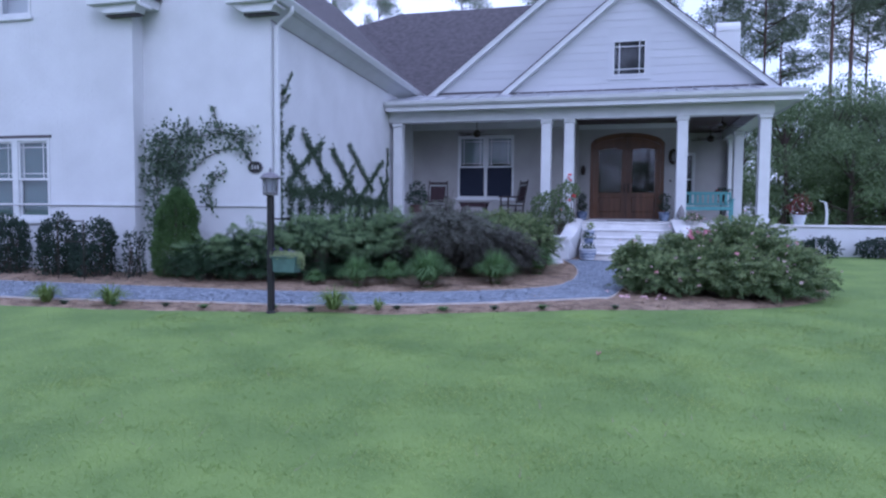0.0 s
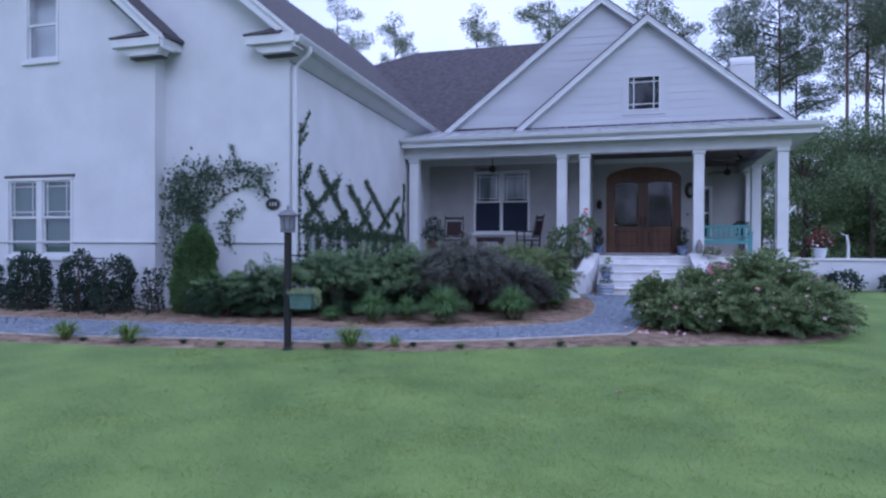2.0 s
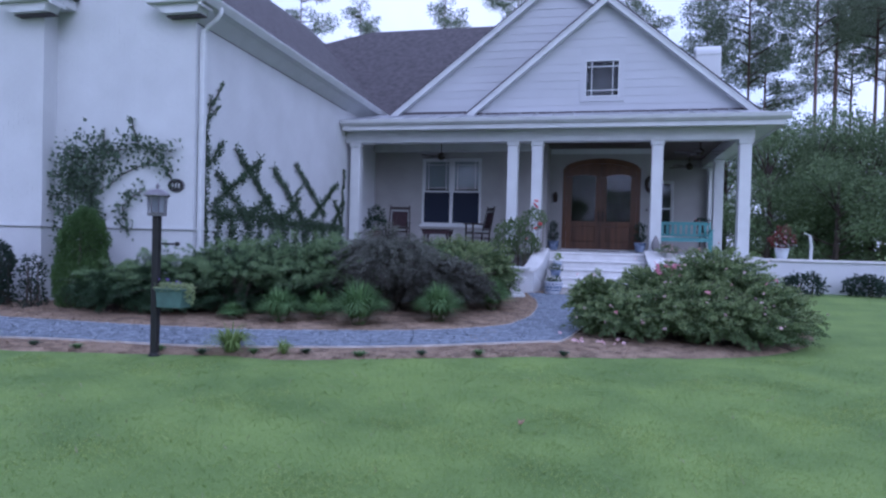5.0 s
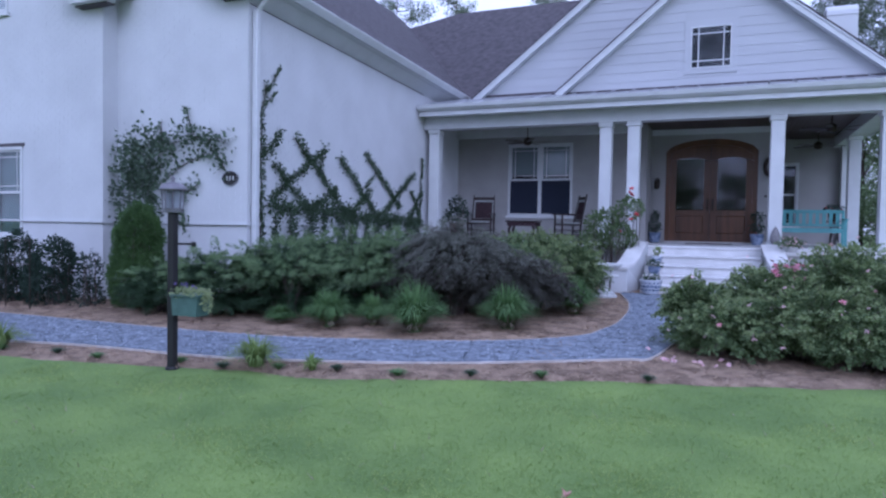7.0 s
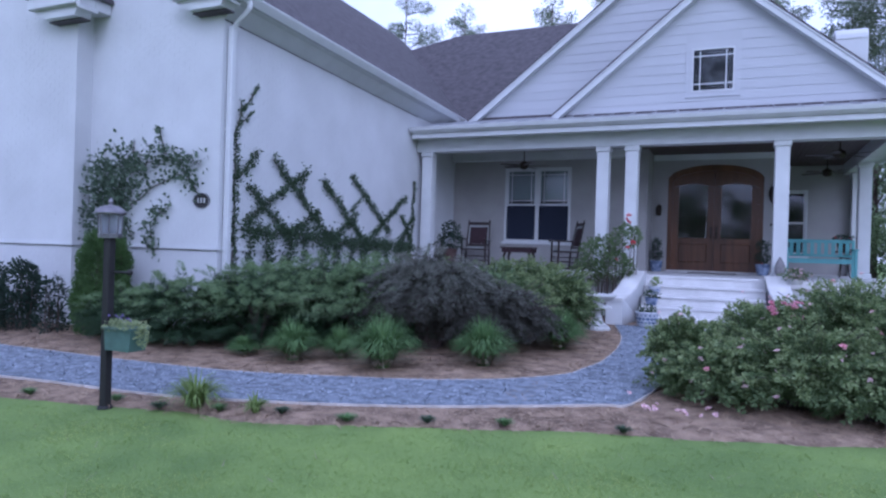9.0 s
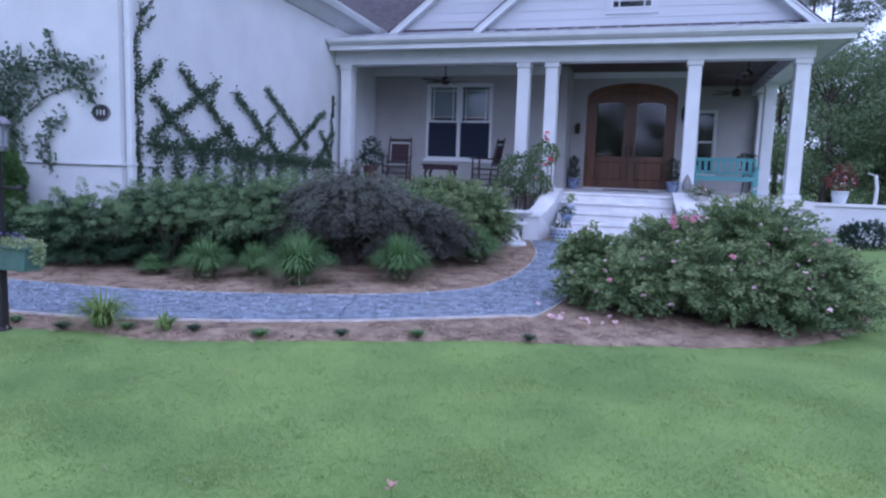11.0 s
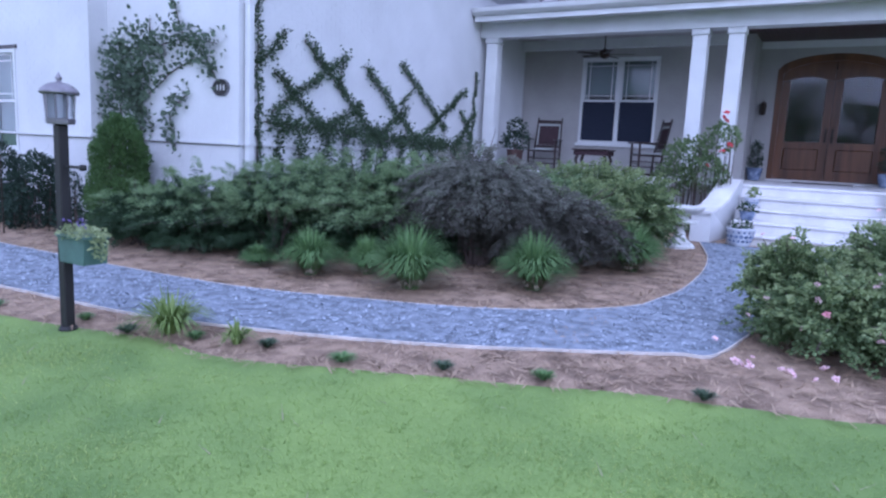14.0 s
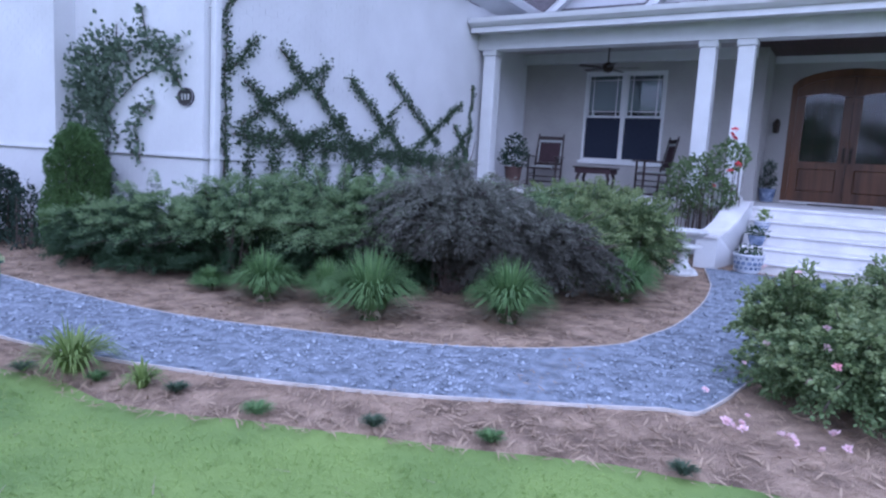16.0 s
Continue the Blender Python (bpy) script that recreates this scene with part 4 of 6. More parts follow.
# ---- plants ----
def plant_of(lumps, name, material, label, category, size, per_area, seed=1, long=1.8, spread=0.9, stems=True, up=0.3, group="", shell=0.5, crown="foliage"):
    """A shrub: stems rising into lumps of foliage."""
    rng = np.random.default_rng(seed)
    L = np.array(lumps, float)
    c = L[:, :2].mean(0)
    g = float(gz(*c)) + 0.02
    e = holder(name, (c[0], c[1], g))
    P, N = clump_points(rng, L, per_area, shell)
    keep = P[:, 2] > gz(P[:, 0], P[:, 1]) + 0.02
    leaves(crown, P[keep] - (c[0], c[1], g), N[keep], size, material, e, "", rng, long, spread, up)
    if stems:
        bm = bmesh.new()
        for x, y, z, rx, ry, rz in lumps:
            for k in range(1):
                a = rng.uniform(0, 6.28)
                q = (x - c[0] + rx * 0.6 * math.cos(a), y - c[1] + ry * 0.6 * math.sin(a), z - g + rz * 0.3)
                s = (x - c[0] + rx * 0.15 * math.cos(a), y - c[1] + ry * 0.15 * math.sin(a), 0)
                tube(bm, [s, ((s[0] + q[0]) / 2, (s[1] + q[1]) / 2, q[2] * 0.6), q], 0.012, 0.004, 5)
        part("branching", bm, BARK, e)["kind"] = "stuff"
    return tagged(e, label, category, group)


def blooms(parent, pts, material, size, name="bloom"):
    """Loose round blooms of many petals, each an object."""
    bm = bmesh.new()
    rng = random.Random(5)
    for k in range(14):
        t = k * 2.4
        r = 0.12 + 0.055 * k
        z = 0.35 - 0.03 * k
        cx_, cy_ = r * math.cos(t) * 0.9, r * math.sin(t) * 0.9
        v = [bm.verts.new(p) for p in ((cx_ * 0.3, cy_ * 0.3, z - 0.25), (cx_ - 0.32 * math.sin(t), cy_ + 0.32 * math.cos(t), z), (cx_ * 1.5, cy_ * 1.5, z + 0.22), (cx_ + 0.32 * math.sin(t), cy_ - 0.32 * math.cos(t), z))]
        bm.faces.new(v)
    me = bpy.data.meshes.new(name)
    bm.to_mesh(me)
    bm.free()
    me.materials.append(material)
    base = parent.matrix_world.translation
    for p in pts:
        o = new(name, me)
        o.parent = parent
        s = size * rng.uniform(0.75, 1.25)
        o.matrix_basis = Matrix.LocRotScale(Vector(p) - base, Euler((rng.uniform(-0.9, 0.9), rng.uniform(-0.9, 0.9), rng.uniform(0, 6))), (s, s, s))


def straps(name, x, y, r, h, n, width, material, label, seed=1, group="", droop=1.0, dry=0):
    """A clump of arching strap leaves."""
    rng = np.random.default_rng(seed)
    g = float(gz(x, y)) + 0.015
    a = rng.uniform(0, 2 * np.pi, n)
    out = r * (0.15 + 0.95 * rng.random(n) ** 0.5)
    hh = h * rng.uniform(0.6, 1.0, n) * (0.8 + 0.2 * out / r)
    s0 = rng.uniform(0, 0.2, n) * r
    T = np.array((0.0, 0.35, 0.7, 1.0))
    rad = s0[:, None] + out[:, None] * T ** 1.3
    z = hh[:, None] * (1.9 * T - 1.15 * droop * (out / r)[:, None] * T ** 2.2)
    z = np.maximum(z, 0.004)
    w = width * np.array((0.8, 1.0, 0.75, 0.08))
    cx_, cy_ = np.cos(a)[:, None], np.sin(a)[:, None]
    l = np.stack((rad * cx_ - w * cy_ / 2, rad * cy_ + w * cx_ / 2, z), -1)
    rr = np.stack((rad * cx_ + w * cy_ / 2, rad * cy_ - w * cx_ / 2, z), -1)
    V = np.concatenate((l, rr), 1).reshape(-1, 3)
    F = []
    for k in range(n):
        b = 8 * k
        F += [(b + j, b + j + 1, b + 5 + j, b + 4 + j) for j in range(3)]
    e = holder(name, (x, y, g))
    raw("tuft", V.tolist(), F, material, e)["kind"] = "stuff"
    if dry:
        V2 = V.reshape(n, 8, 3)[:dry].copy()
        V2[..., :2] *= 0.9
        V2[..., 2] = np.maximum(V2[..., 2] * 0.38, 0.006)
        raw("dead_tuft", V2.reshape(-1, 3).tolist(), F[:3 * dry], DRYBLADE, e, "pale dry blades at the base")["kind"] = "stuff"
    return tagged(e, label, "ornamental grass", group)


def sprays(name, lumps, branches, per, leaf, material, label, category, seed=1, width=0.07, long=2.4, droop=0.1, low=-0.25, reach=(0.68, 1.3), group="", tip=None, flat=1.0, clear=0.02, sag=0.3, level=1.0, fresh_at=0.86, lit_z=0.0):
    """A shrub of many arching leafy sprays that reach out of lumps (x, y, z, rx, ry, rz), with shaded gaps between them."""
    rng = np.random.default_rng(seed)
    L = np.array(lumps, float)
    c = L[:, :2].mean(0)
    g = float(gz(*c)) + 0.02
    tips = []
    e = holder(name, (c[0], c[1], g))
    org = np.array((c[0], c[1], g))
    C, D, G = [], [], []
    bm = bmesh.new()
    for x, y, z, rx, ry, rz in L:
        n = int(branches * (rx * ry + ry * rz + rx * rz) / 0.75)
        d = rng.normal(0, 1, (n, 3))
        d[:, 2] = np.abs(d[:, 2]) * rng.choice((1, 1, 1, low), n)
        d[:, 2] *= flat
        d /= np.linalg.norm(d, axis=1)[:, None]
        r = np.array((rx, ry, rz))
        end = np.array((x, y, z)) + d * r * rng.uniform(*reach, (n, 1))
        base = np.array((x, y, float(gz(x, y)) + 0.02)) + rng.normal(0, 0.12, (n, 3)) * (1, 1, 0) * r
        ctrl = np.array((x, y, z)) + d * r * 0.45 + np.array((0, 0, sag)) * rz
        T = rng.uniform(0.42, 1.0, (n, per)) ** 0.8
        t = T[..., None]
        P = (1 - t) ** 2 * base[:, None] + 2 * t * (1 - t) * ctrl[:, None] + t * t * end[:, None]
        tan = 2 * (1 - t) * (ctrl - base)[:, None] + 2 * t * (end - ctrl)[:, None]
        tan /= np.linalg.norm(tan, axis=2)[..., None]
        side = np.cross(tan, (0, 0, 1.0))
        side /= np.linalg.norm(side, axis=2)[..., None] + 1e-6
        s = rng.uniform(-1, 1, (n, per, 1)) * (1.15 - t) * width * 1.6
        P = P + side * s + rng.normal(0, width * 0.22, P.shape)
        P[..., 2] -= droop * (t[..., 0] ** 3) * rz
        tan[..., 2] *= level
        C.append(P.reshape(-1, 3))
        G.append(T.reshape(-1))
        tips.append(end[d[:, 2] > -0.1])
        D.append((tan * 0.9 + side * np.sign(s) * 0.7 + np.array((0, 0, -droop))).reshape(-1, 3))
        for k in range(0, n, 6):
            tube(bm, [base[k] - org, 0.25 * base[k] + 0.5 * ctrl[k] + 0.25 * end[k] - org, end[k] - org], 0.009, 0.003, 4)
    P, N, G = np.concatenate(C), np.concatenate(D), np.concatenate(G)
    keep = P[:, 2] > gz(P[:, 0], P[:, 1]) + clear * (0.4 + 0.6 * np.sin(P[:, 0] * 5) ** 2)
    # outer leaves above a height turn lighter, light from above put into the colour
    top = (G >= fresh_at) & (P[:, 2] - gz(P[:, 0], P[:, 1]) > lit_z * rng.uniform(0.8, 1.2, len(P)))
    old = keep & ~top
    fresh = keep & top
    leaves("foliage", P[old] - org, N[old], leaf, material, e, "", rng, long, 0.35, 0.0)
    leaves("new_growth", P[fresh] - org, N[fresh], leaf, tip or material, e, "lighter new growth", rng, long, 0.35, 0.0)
    sprays.tips = np.concatenate(tips)
    part("branching", bm, BARK, e)["kind"] = "stuff"
    return tagged(e, label, category, group)


# hedge of spreading junipers
JUN = [(-7.35, -10.9, 0.18, 0.62, 0.5, 0.5), (-6.55, -10.75, 0.28, 0.75, 0.6, 0.6), (-5.7, -10.2, 0.35, 0.85, 0.75, 0.72), (-4.85, -9.6, 0.42, 0.85, 0.85, 0.72), (-4.1, -9.1, 0.42, 0.8, 0.9, 0.68), (-5.6, -8.7, 0.45, 0.95, 1.0, 0.72), (-4.5, -7.7, 0.48, 1.1, 1.0, 0.68), (-3.5, -7.3, 0.5, 0.8, 0.9, 0.6)]
LJ = "broad dark green juniper spreading over the pine straw bed"
for k, grp in enumerate((JUN[0:2], JUN[2:4], JUN[4:6], JUN[6:8])):
    rg = random.Random(k + 31)
    L = list(grp) + [(x, y - 0.12, 0.02, rx * 0.85, ry * 0.85, 0.34) for x, y, z, rx, ry, rz in grp]
    for x, y, z, rx, ry, rz in grp:
        for q in range(3):
            a = rg.uniform(0, 6.28)
            L.append((x + rx * 0.6 * math.cos(a), y + ry * 0.6 * math.sin(a), z + rz * rg.uniform(0.15, 0.55), rx * rg.uniform(0.4, 0.6), ry * 0.5, rz * rg.uniform(0.4, 0.6)))
    L = [(x, y, z * 0.92, rx, ry, rz * 0.92) for x, y, z, rx, ry, rz in L]
    sprays("juniper_bush", L, 85, 240, 0.0085, JUNIPER, LJ, "shrub", 10 + k, 0.075, 5.0, 0.02, low=-0.1, reach=(0.5, 1.5), group="junipers", tip=JUNTIP, flat=0.68, clear=0.05, sag=0.5, level=0.5, fresh_at=0.76, lit_z=0.52)


def lumpy(base, n, seed, f=(0.3, 0.5)):
    rg = random.Random(seed)
    L = list(base)
    for x, y, z, rx, ry, rz in base:
        for q in range(n):
            a = rg.uniform(0, 6.28)
            b = rg.uniform(-0.2, 1.2)
            L.append((x + rx * 0.75 * math.cos(a) * math.cos(b), y + ry * 0.75 * math.sin(a) * math.cos(b), z + rz * 0.75 * math.sin(b), rx * rg.uniform(*f), ry * rg.uniform(*f), rz * rg.uniform(*f)))
    return L


sprays("green_shrub", [(-2.55, -8.1, 0.34, 0.6, 0.65, 0.58), (-2.15, -7.1, 0.44, 0.6, 0.65, 0.6), (-2.9, -6.4, 0.5, 0.8, 0.75, 0.66), (-3.7, -5.9, 0.45, 0.8, 0.6, 0.6)], 170, 120, 0.019, ROSELEAF, "loose mid green shrub in front of the porch base", "shrub", 21, 0.07, 2.2, tip=ROSETIP, lit_z=0.5, clear=0.1)
sprays("weeping_maple", [(-3.4, -9.3, 0.66, 0.85, 0.78, 0.72), (-2.6, -9.1, 0.34, 0.82, 0.68, 0.56), (-4.1, -9.45, 0.5, 0.7, 0.55, 0.5)], 190, 120, 0.0105, PURPLE, "low mounded purple laceleaf maple with weeping branches", "shrub", 31, 0.06, 5.5, 0.35, low=0.1, reach=(0.7, 1.35), tip=MAPLETIP, flat=0.8, clear=0.12, sag=0.6, level=0.6, fresh_at=0.7, lit_z=0.8)
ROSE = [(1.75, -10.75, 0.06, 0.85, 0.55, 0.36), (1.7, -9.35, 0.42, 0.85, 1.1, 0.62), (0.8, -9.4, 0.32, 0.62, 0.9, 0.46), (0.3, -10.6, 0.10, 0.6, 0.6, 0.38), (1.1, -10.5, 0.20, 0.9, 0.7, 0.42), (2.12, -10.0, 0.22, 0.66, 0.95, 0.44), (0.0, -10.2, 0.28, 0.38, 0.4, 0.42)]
rose = sprays("rose_bush", ROSE, 250, 110, 0.021, ROSELEAF, "large rounded rose bush with scattered pink blooms at the path", "shrub", 41, 0.066, 1.6, 0.12, tip=ROSETIP, reach=(0.6, 1.32), clear=0.16, lit_z=0.3)
rng = np.random.default_rng(9)
P = sprays.tips
P = P[(P[:, 2] > 0.05) & (P[:, 1] < -8.4)]
P = P[rng.permutation(len(P))] + np.array((0, -0.05, 0.045))
blooms(rose, P[:10].tolist(), PINK, 0.036)
blooms(rose, P[30:135].tolist(), PALEPINK, 0.027)
blooms(rose, [(1.0 + rng.normal(0, 0.12), -9.75 + rng.normal(0, 0.12), 0.78 + rng.normal(0, 0.05)) for _ in range(16)], PALEROSE, 0.042)
blooms(rose, [(x, y, float(gz(x, y)) + 0.08) for x, y in ((-0.25, -11.45), (-0.21, -11.5), (-0.17, -11.44), (-0.15, -11.52), (-0.16, -11.3), (0.04, -11.47), (0.09, -11.48), (0.11, -11.53), (0.24, -11.54), (0.35, -11.44), (0.28, -11.27), (-0.45, -11.0))], PALEPINK, 0.034)

# evergreens against the garage
plant_of(lumpy([(-8.15, -10.72, 0.35, 0.44, 0.36, 0.75), (-8.15, -10.72, 0.92, 0.35, 0.32, 0.55)], 16, 5, (0.25, 0.45)), "arborvitae", ARBLEAF, "dense dark green upright arborvitae by the brick wall", "shrub", 0.02, 3200, seed=51, long=2.2, up=0.9, spread=0.5)
for k, (x, w, zt) in enumerate(((-12.95, 0.4, 0.82), (-11.75, 0.42, 0.98), (-10.55, 0.27, 1.0), (-9.70, 0.33, 0.92))):
    plant_of(lumpy([(x, -11.05, 0.1, w * 1.22, 0.36, 0.45), (x + 0.05, -11.05, 0.5, w * 1.05, 0.32, zt - 0.48)], 10, 60 + k), "dark_shrub", DARKLEAF, "dark green upright shrub below the garage window", "shrub", 0.032, 820, seed=60 + k, group="shrubs along the garage wall")
plant_of(lumpy([(-8.9, -11.0, 0.0, 0.24, 0.2, 0.35), (-8.85, -11.0, 0.45, 0.2, 0.18, 0.32)], 5, 71), "young_shrub", DARKLEAF, "thin young dark shrub against the painted brick", "shrub", 0.03, 500, seed=71)
for k, (x, y) in enumerate(((4.35, -3.85), (5.6, -3.75), (6.5, -3.75))):
    plant_of(lumpy([(x, y, 0.3, 0.42, 0.35, 0.3)], 7, 80 + k), "low_shrub", DARKLEAF, "low dark shrub in front of the terrace wall", "shrub", 0.04, 500, seed=80 + k, group="shrubs along the terrace wall")

LL = "arching clump of strap-leaved lilyturf on pine straw"
for k, (x, y, r, h) in enumerate(((-4.5, -10.98, 0.42, 0.36), (-3.32, -10.84, 0.54, 0.44), (-2.32, -10.1, 0.46, 0.42), (-1.8, -8.4, 0.46, 0.38), (-5.25, -11.0, 0.24, 0.18), (-4.05, -10.6, 0.28, 0.30), (-1.95, -7.6, 0.4, 0.36))):
    straps("lilyturf", x, y, r * 0.86, h * 1.22, 950, 0.015, GRASSY, LL, 90 + k, "lilyturf clumps along the path", 1.16, 230)
for k, (x, y, r, h, n) in enumerate(((-3.98, -13.12, 0.34, 0.32, 210), (-3.38, -13.02, 0.15, 0.18, 70), (-8.2, -13.6, 0.30, 0.30, 160), (-7.15, -13.55, 0.30, 0.32, 170))):
    straps("daylily", x, y, r, h, n, 0.014, LIME, "bright green clump of young daylily leaves by the path", 110 + k, "daylilies in front of the path", 1.35)
for k, (x, y) in enumerate(((-4.77, -13.3), (-4.23, -13.3), (-3.7, -13.12), (-3.15, -12.94), (-2.53, -12.87), (-1.89, -12.61), (-1.27, -12.39), (-0.33, -12.14), (-5.7, -13.5), (-6.3, -13.5), (-7.0, -13.65), (-7.8, -13.7))):
    rr = (0.10, 0.12, 0.10, 0.10, 0.135, 0.10, 0.11, 0.10, 0.11)[k % 9]
    straps("dwarf_mondo_grass", x, y, rr * 0.78, 0.055, 240, 0.006, VINE if k % 2 else GRASSY, "small dark tuft of dwarf mondo grass on pine straw", 130 + k, "small tufts along the lawn edge", 0.8)


# ---- climbers ----
def climber(name, axis, c, strands, material, label, seed, density=260, width=0.06, leaf=0.035, out=0.05):
    """Leafy strands on a wall: each strand is (a0, z0, a1, z1, width factor)."""
    rng = np.random.default_rng(seed)
    e = holder(name, (c, strands[0][0], 0.0) if axis == "x" else (strands[0][0], c, 0.0))
    off = strands[0][0]
    bm = bmesh.new()
    P = []
    for a0, z0_, a1, z1_, k in strands:
        ln = math.hypot(a1 - a0, z1_ - z0_)
        n = int(ln * density * k)
        t = rng.random(n)
        sd = rng.normal(0, width * k, (n, 2))
        wav = 0.025 * np.sin(t * ln * 9 + seed + a0)
        a = a0 + (a1 - a0) * t + sd[:, 0] + wav - off
        z = z0_ + (z1_ - z0_) * t + sd[:, 1]
        d = out * rng.uniform(0.15, 1.6, n) * min(2.0, max(0.7, k))
        P.append(np.stack((d, a, z), 1) if axis == "x" else np.stack((a, -d, z), 1))
        m = [(a0 + (a1 - a0) * q - off + 0.02 * math.sin(9 * q * ln + seed + a0), z0_ + (z1_ - z0_) * q) for q in np.linspace(0, 1, 6)]
        tube(bm, [(0.02, a_, z_) if axis == "x" else (a_, -0.02, z_) for a_, z_ in m], 0.011, 0.005, 5)
    P = np.concatenate(P)
    N = np.tile((1.0, 0.0, 0.3) if axis == "x" else (0.0, -1.0, 0.3), (len(P), 1))
    part("vine_stem", bm, BARK, e)["kind"] = "stuff"
    leaves("foliage", P, N, leaf, material, e, "", rng, 1.4, 0.8)
    return tagged(e, label, "climbing plant")


ESP = [(-9.74, 0.9, -9.74, 3.05, 0.55), (-9.7, 2.3, -9.2, 2.78, 0.8), (-9.74, 3.0, -9.62, 3.5, 0.4), (-9.64, 3.35, -9.24, 3.82, 0.3), (-9.7, 3.1, -9.4, 3.4, 0.2), (-9.49, 1.66, -7.89, 2.63, 0.85), (-9.44, 2.21, -8.36, 1.45, 0.85), (-8.85, 2.72, -7.06, 1.4, 0.9), (-8.52, 1.44, -7.47, 1.91, 0.9), (-7.41, 2.53, -5.65, 1.25, 0.9), (-7.06, 1.4, -6.17, 1.96, 0.9), (-6.39, 2.7, -4.8, 1.64, 0.8), (-5.67, 1.46, -4.05, 2.47, 0.8), (-4.22, 2.04, -3.72, 1.47, 0.7), (-3.62, 2.87, -3.72, 1.31, 0.5), (-4.36, 1.36, -3.6, 2.05, 0.7), (-9.61, 1.53, -7.0, 1.45, 1.5), (-7.2, 1.4, -3.7, 1.3, 1.3), (-6.4, 2.0, -6.0, 2.3, 0.4), (-8.1, 2.1, -7.95, 2.5, 0.3)]
for k in range(12):
    y = -9.4 + 0.5 * k
    ESP.append((y, 0.6, y + 0.05 * (-1) ** k, 1.45, 1.6 if k % 3 else 1.0))
climber("espalier_vine", "x", -6.6, ESP, VINE, "dark evergreen vine trained into crossing diagonals on the white wall", 3, 470, 0.058, 0.032)
FV = [(-8.5, 0.3, -8.6, 1.72, 1.2), (-9.1, 0.3, -9.05, 1.5, 1.3), (-9.05, 1.42, -9.05, 2.2, 2.2), (-9.05, 2.15, -8.9, 2.55, 2.0), (-8.9, 2.5, -8.41, 2.5, 1.7), (-8.41, 2.48, -7.64, 2.6, 1.6), (-7.64, 2.62, -6.98, 2.5, 1.0), (-7.64, 2.65, -7.85, 3.1, 0.35), (-8.31, 2.5, -8.35, 2.9, 0.35), (-8.6, 1.72, -7.97, 2.12, 0.25), (-8.59, 2.39, -8.75, 1.71, 2.2), (-8.7, 1.9, -8.35, 1.36, 1.2), (-7.3, 2.45, -7.05, 2.1, 1.1), (-7.56, 1.85, -7.95, 1.62, 0.9), (-7.95, 1.62, -7.85, 1.11, 0.8), (-7.97, 2.12, -7.4, 2.35, 0.3), (-7.1, 2.2, -6.98, 2.02, 0.5), (-8.95, 1.9, -8.1, 2.3, 2.0), (-8.6, 1.2, -8.55, 0.6, 1.0)]
climber("wall_vine", "y", -10.05, FV, LOOSEVINE, "loose climbing vine arching over the white painted brick", 5, 200, 0.085, 0.052, 0.07)

# standard rose in front of the porch columns
e = plant_of(lumpy([(-2.1, -4.15, 1.3, 0.36, 0.3, 0.34), (-1.55, -4.1, 1.66, 0.26, 0.25, 0.26), (-1.75, -4.2, 1.05, 0.35, 0.3, 0.3), (-2.3, -4.2, 0.95, 0.34, 0.28, 0.3)], 7, 15, (0.3, 0.6)), "tall_rose", ROSELEAF, "tall loose rose with red blooms beside the porch columns", "shrub", 0.036, 500, seed=44, long=1.6)
blooms(e, [(-1.5, -4.3, 2.08), (-1.54, -4.28, 2.0), (-1.49, -4.3, 1.95), (-1.5, -4.32, 1.45), (-1.7, -4.4, 1.2), (-1.4, -4.3, 1.55)], RED, 0.06)


# ---- ground cover ----
def scatter(name, n, region, test, lift, size, material, label, seed, flat=0.15, tall=None, cat=""):
    rng = np.random.default_rng(seed)
    x = rng.uniform(region[0], region[1], n)
    y = rng.uniform(region[2], region[3], n)
    k = test(x, y)
    x, y = x[k], y[k]
    m = len(x)
    z = gz(x, y) + lift
    c = np.stack((x, y, z), 1)
    a = rng.uniform(0, 2 * np.pi, m)
    s = size * rng.uniform(0.5, 1.4, m)
    if tall:
        lean = tall * rng.uniform(0.6, 1.7, m)
        tip = c + np.stack((np.cos(a) * lean, np.sin(a) * lean, tall * rng.uniform(0.35, 0.9, m)), 1)
        w = np.stack((-np.sin(a), np.cos(a), np.zeros(m)), 1) * s[:, None]
        V = np.stack((c - w, c + w, tip), 1).reshape(-1, 3)
        ob = raw(name, V.tolist(), np.arange(len(V)).reshape(-1, 3).tolist(), material, None, label)
    else:
        ratio = 9.0 if flat == "needle" else 1.1
        d = np.stack((np.cos(a), np.sin(a), rng.normal(0, 0.25, m)), 1) * s[:, None] * (ratio if flat == "needle" else 1)
        w = np.stack((-np.sin(a), np.cos(a), rng.normal(0, 0.3, m)), 1) * s[:, None] * 0.8
        V = np.stack((c - d, c - w, c + d, c + w), 1)
        V[:, :, 2] += rng.uniform(0, 0.012, m)[:, None]
        v, f = quads(V)
        ob = raw(name, v, f, material, None, label)
    return tagged(ob, label, cat, kind="stuff")


def lawn_y(x):
    return np.interp(x, e_[:, 0], e_[:, 1])


def in_path(x, y):
    yo = np.interp(x, o_[:73, 0], o_[:73, 1])
    yi = np.interp(x, i_[:57, 0], i_[:57, 1])
    a = (x < -1.6) & (y > yo + 0.04) & (y < yi - 0.04)
    xl = np.interp(y, i_[56:, 1], i_[56:, 0])
    xr = np.interp(y, o_[64:, 1], o_[64:, 0])
    yo2 = np.interp(x, o_[:73, 0], o_[:73, 1])
    b = (x >= -1.6) & (y > yo2 + 0.04) & (y < -5.3) & (x > xl + 0.03) & (x < xr - 0.03)
    return a | b


lawn_rng = np.random.default_rng(12)


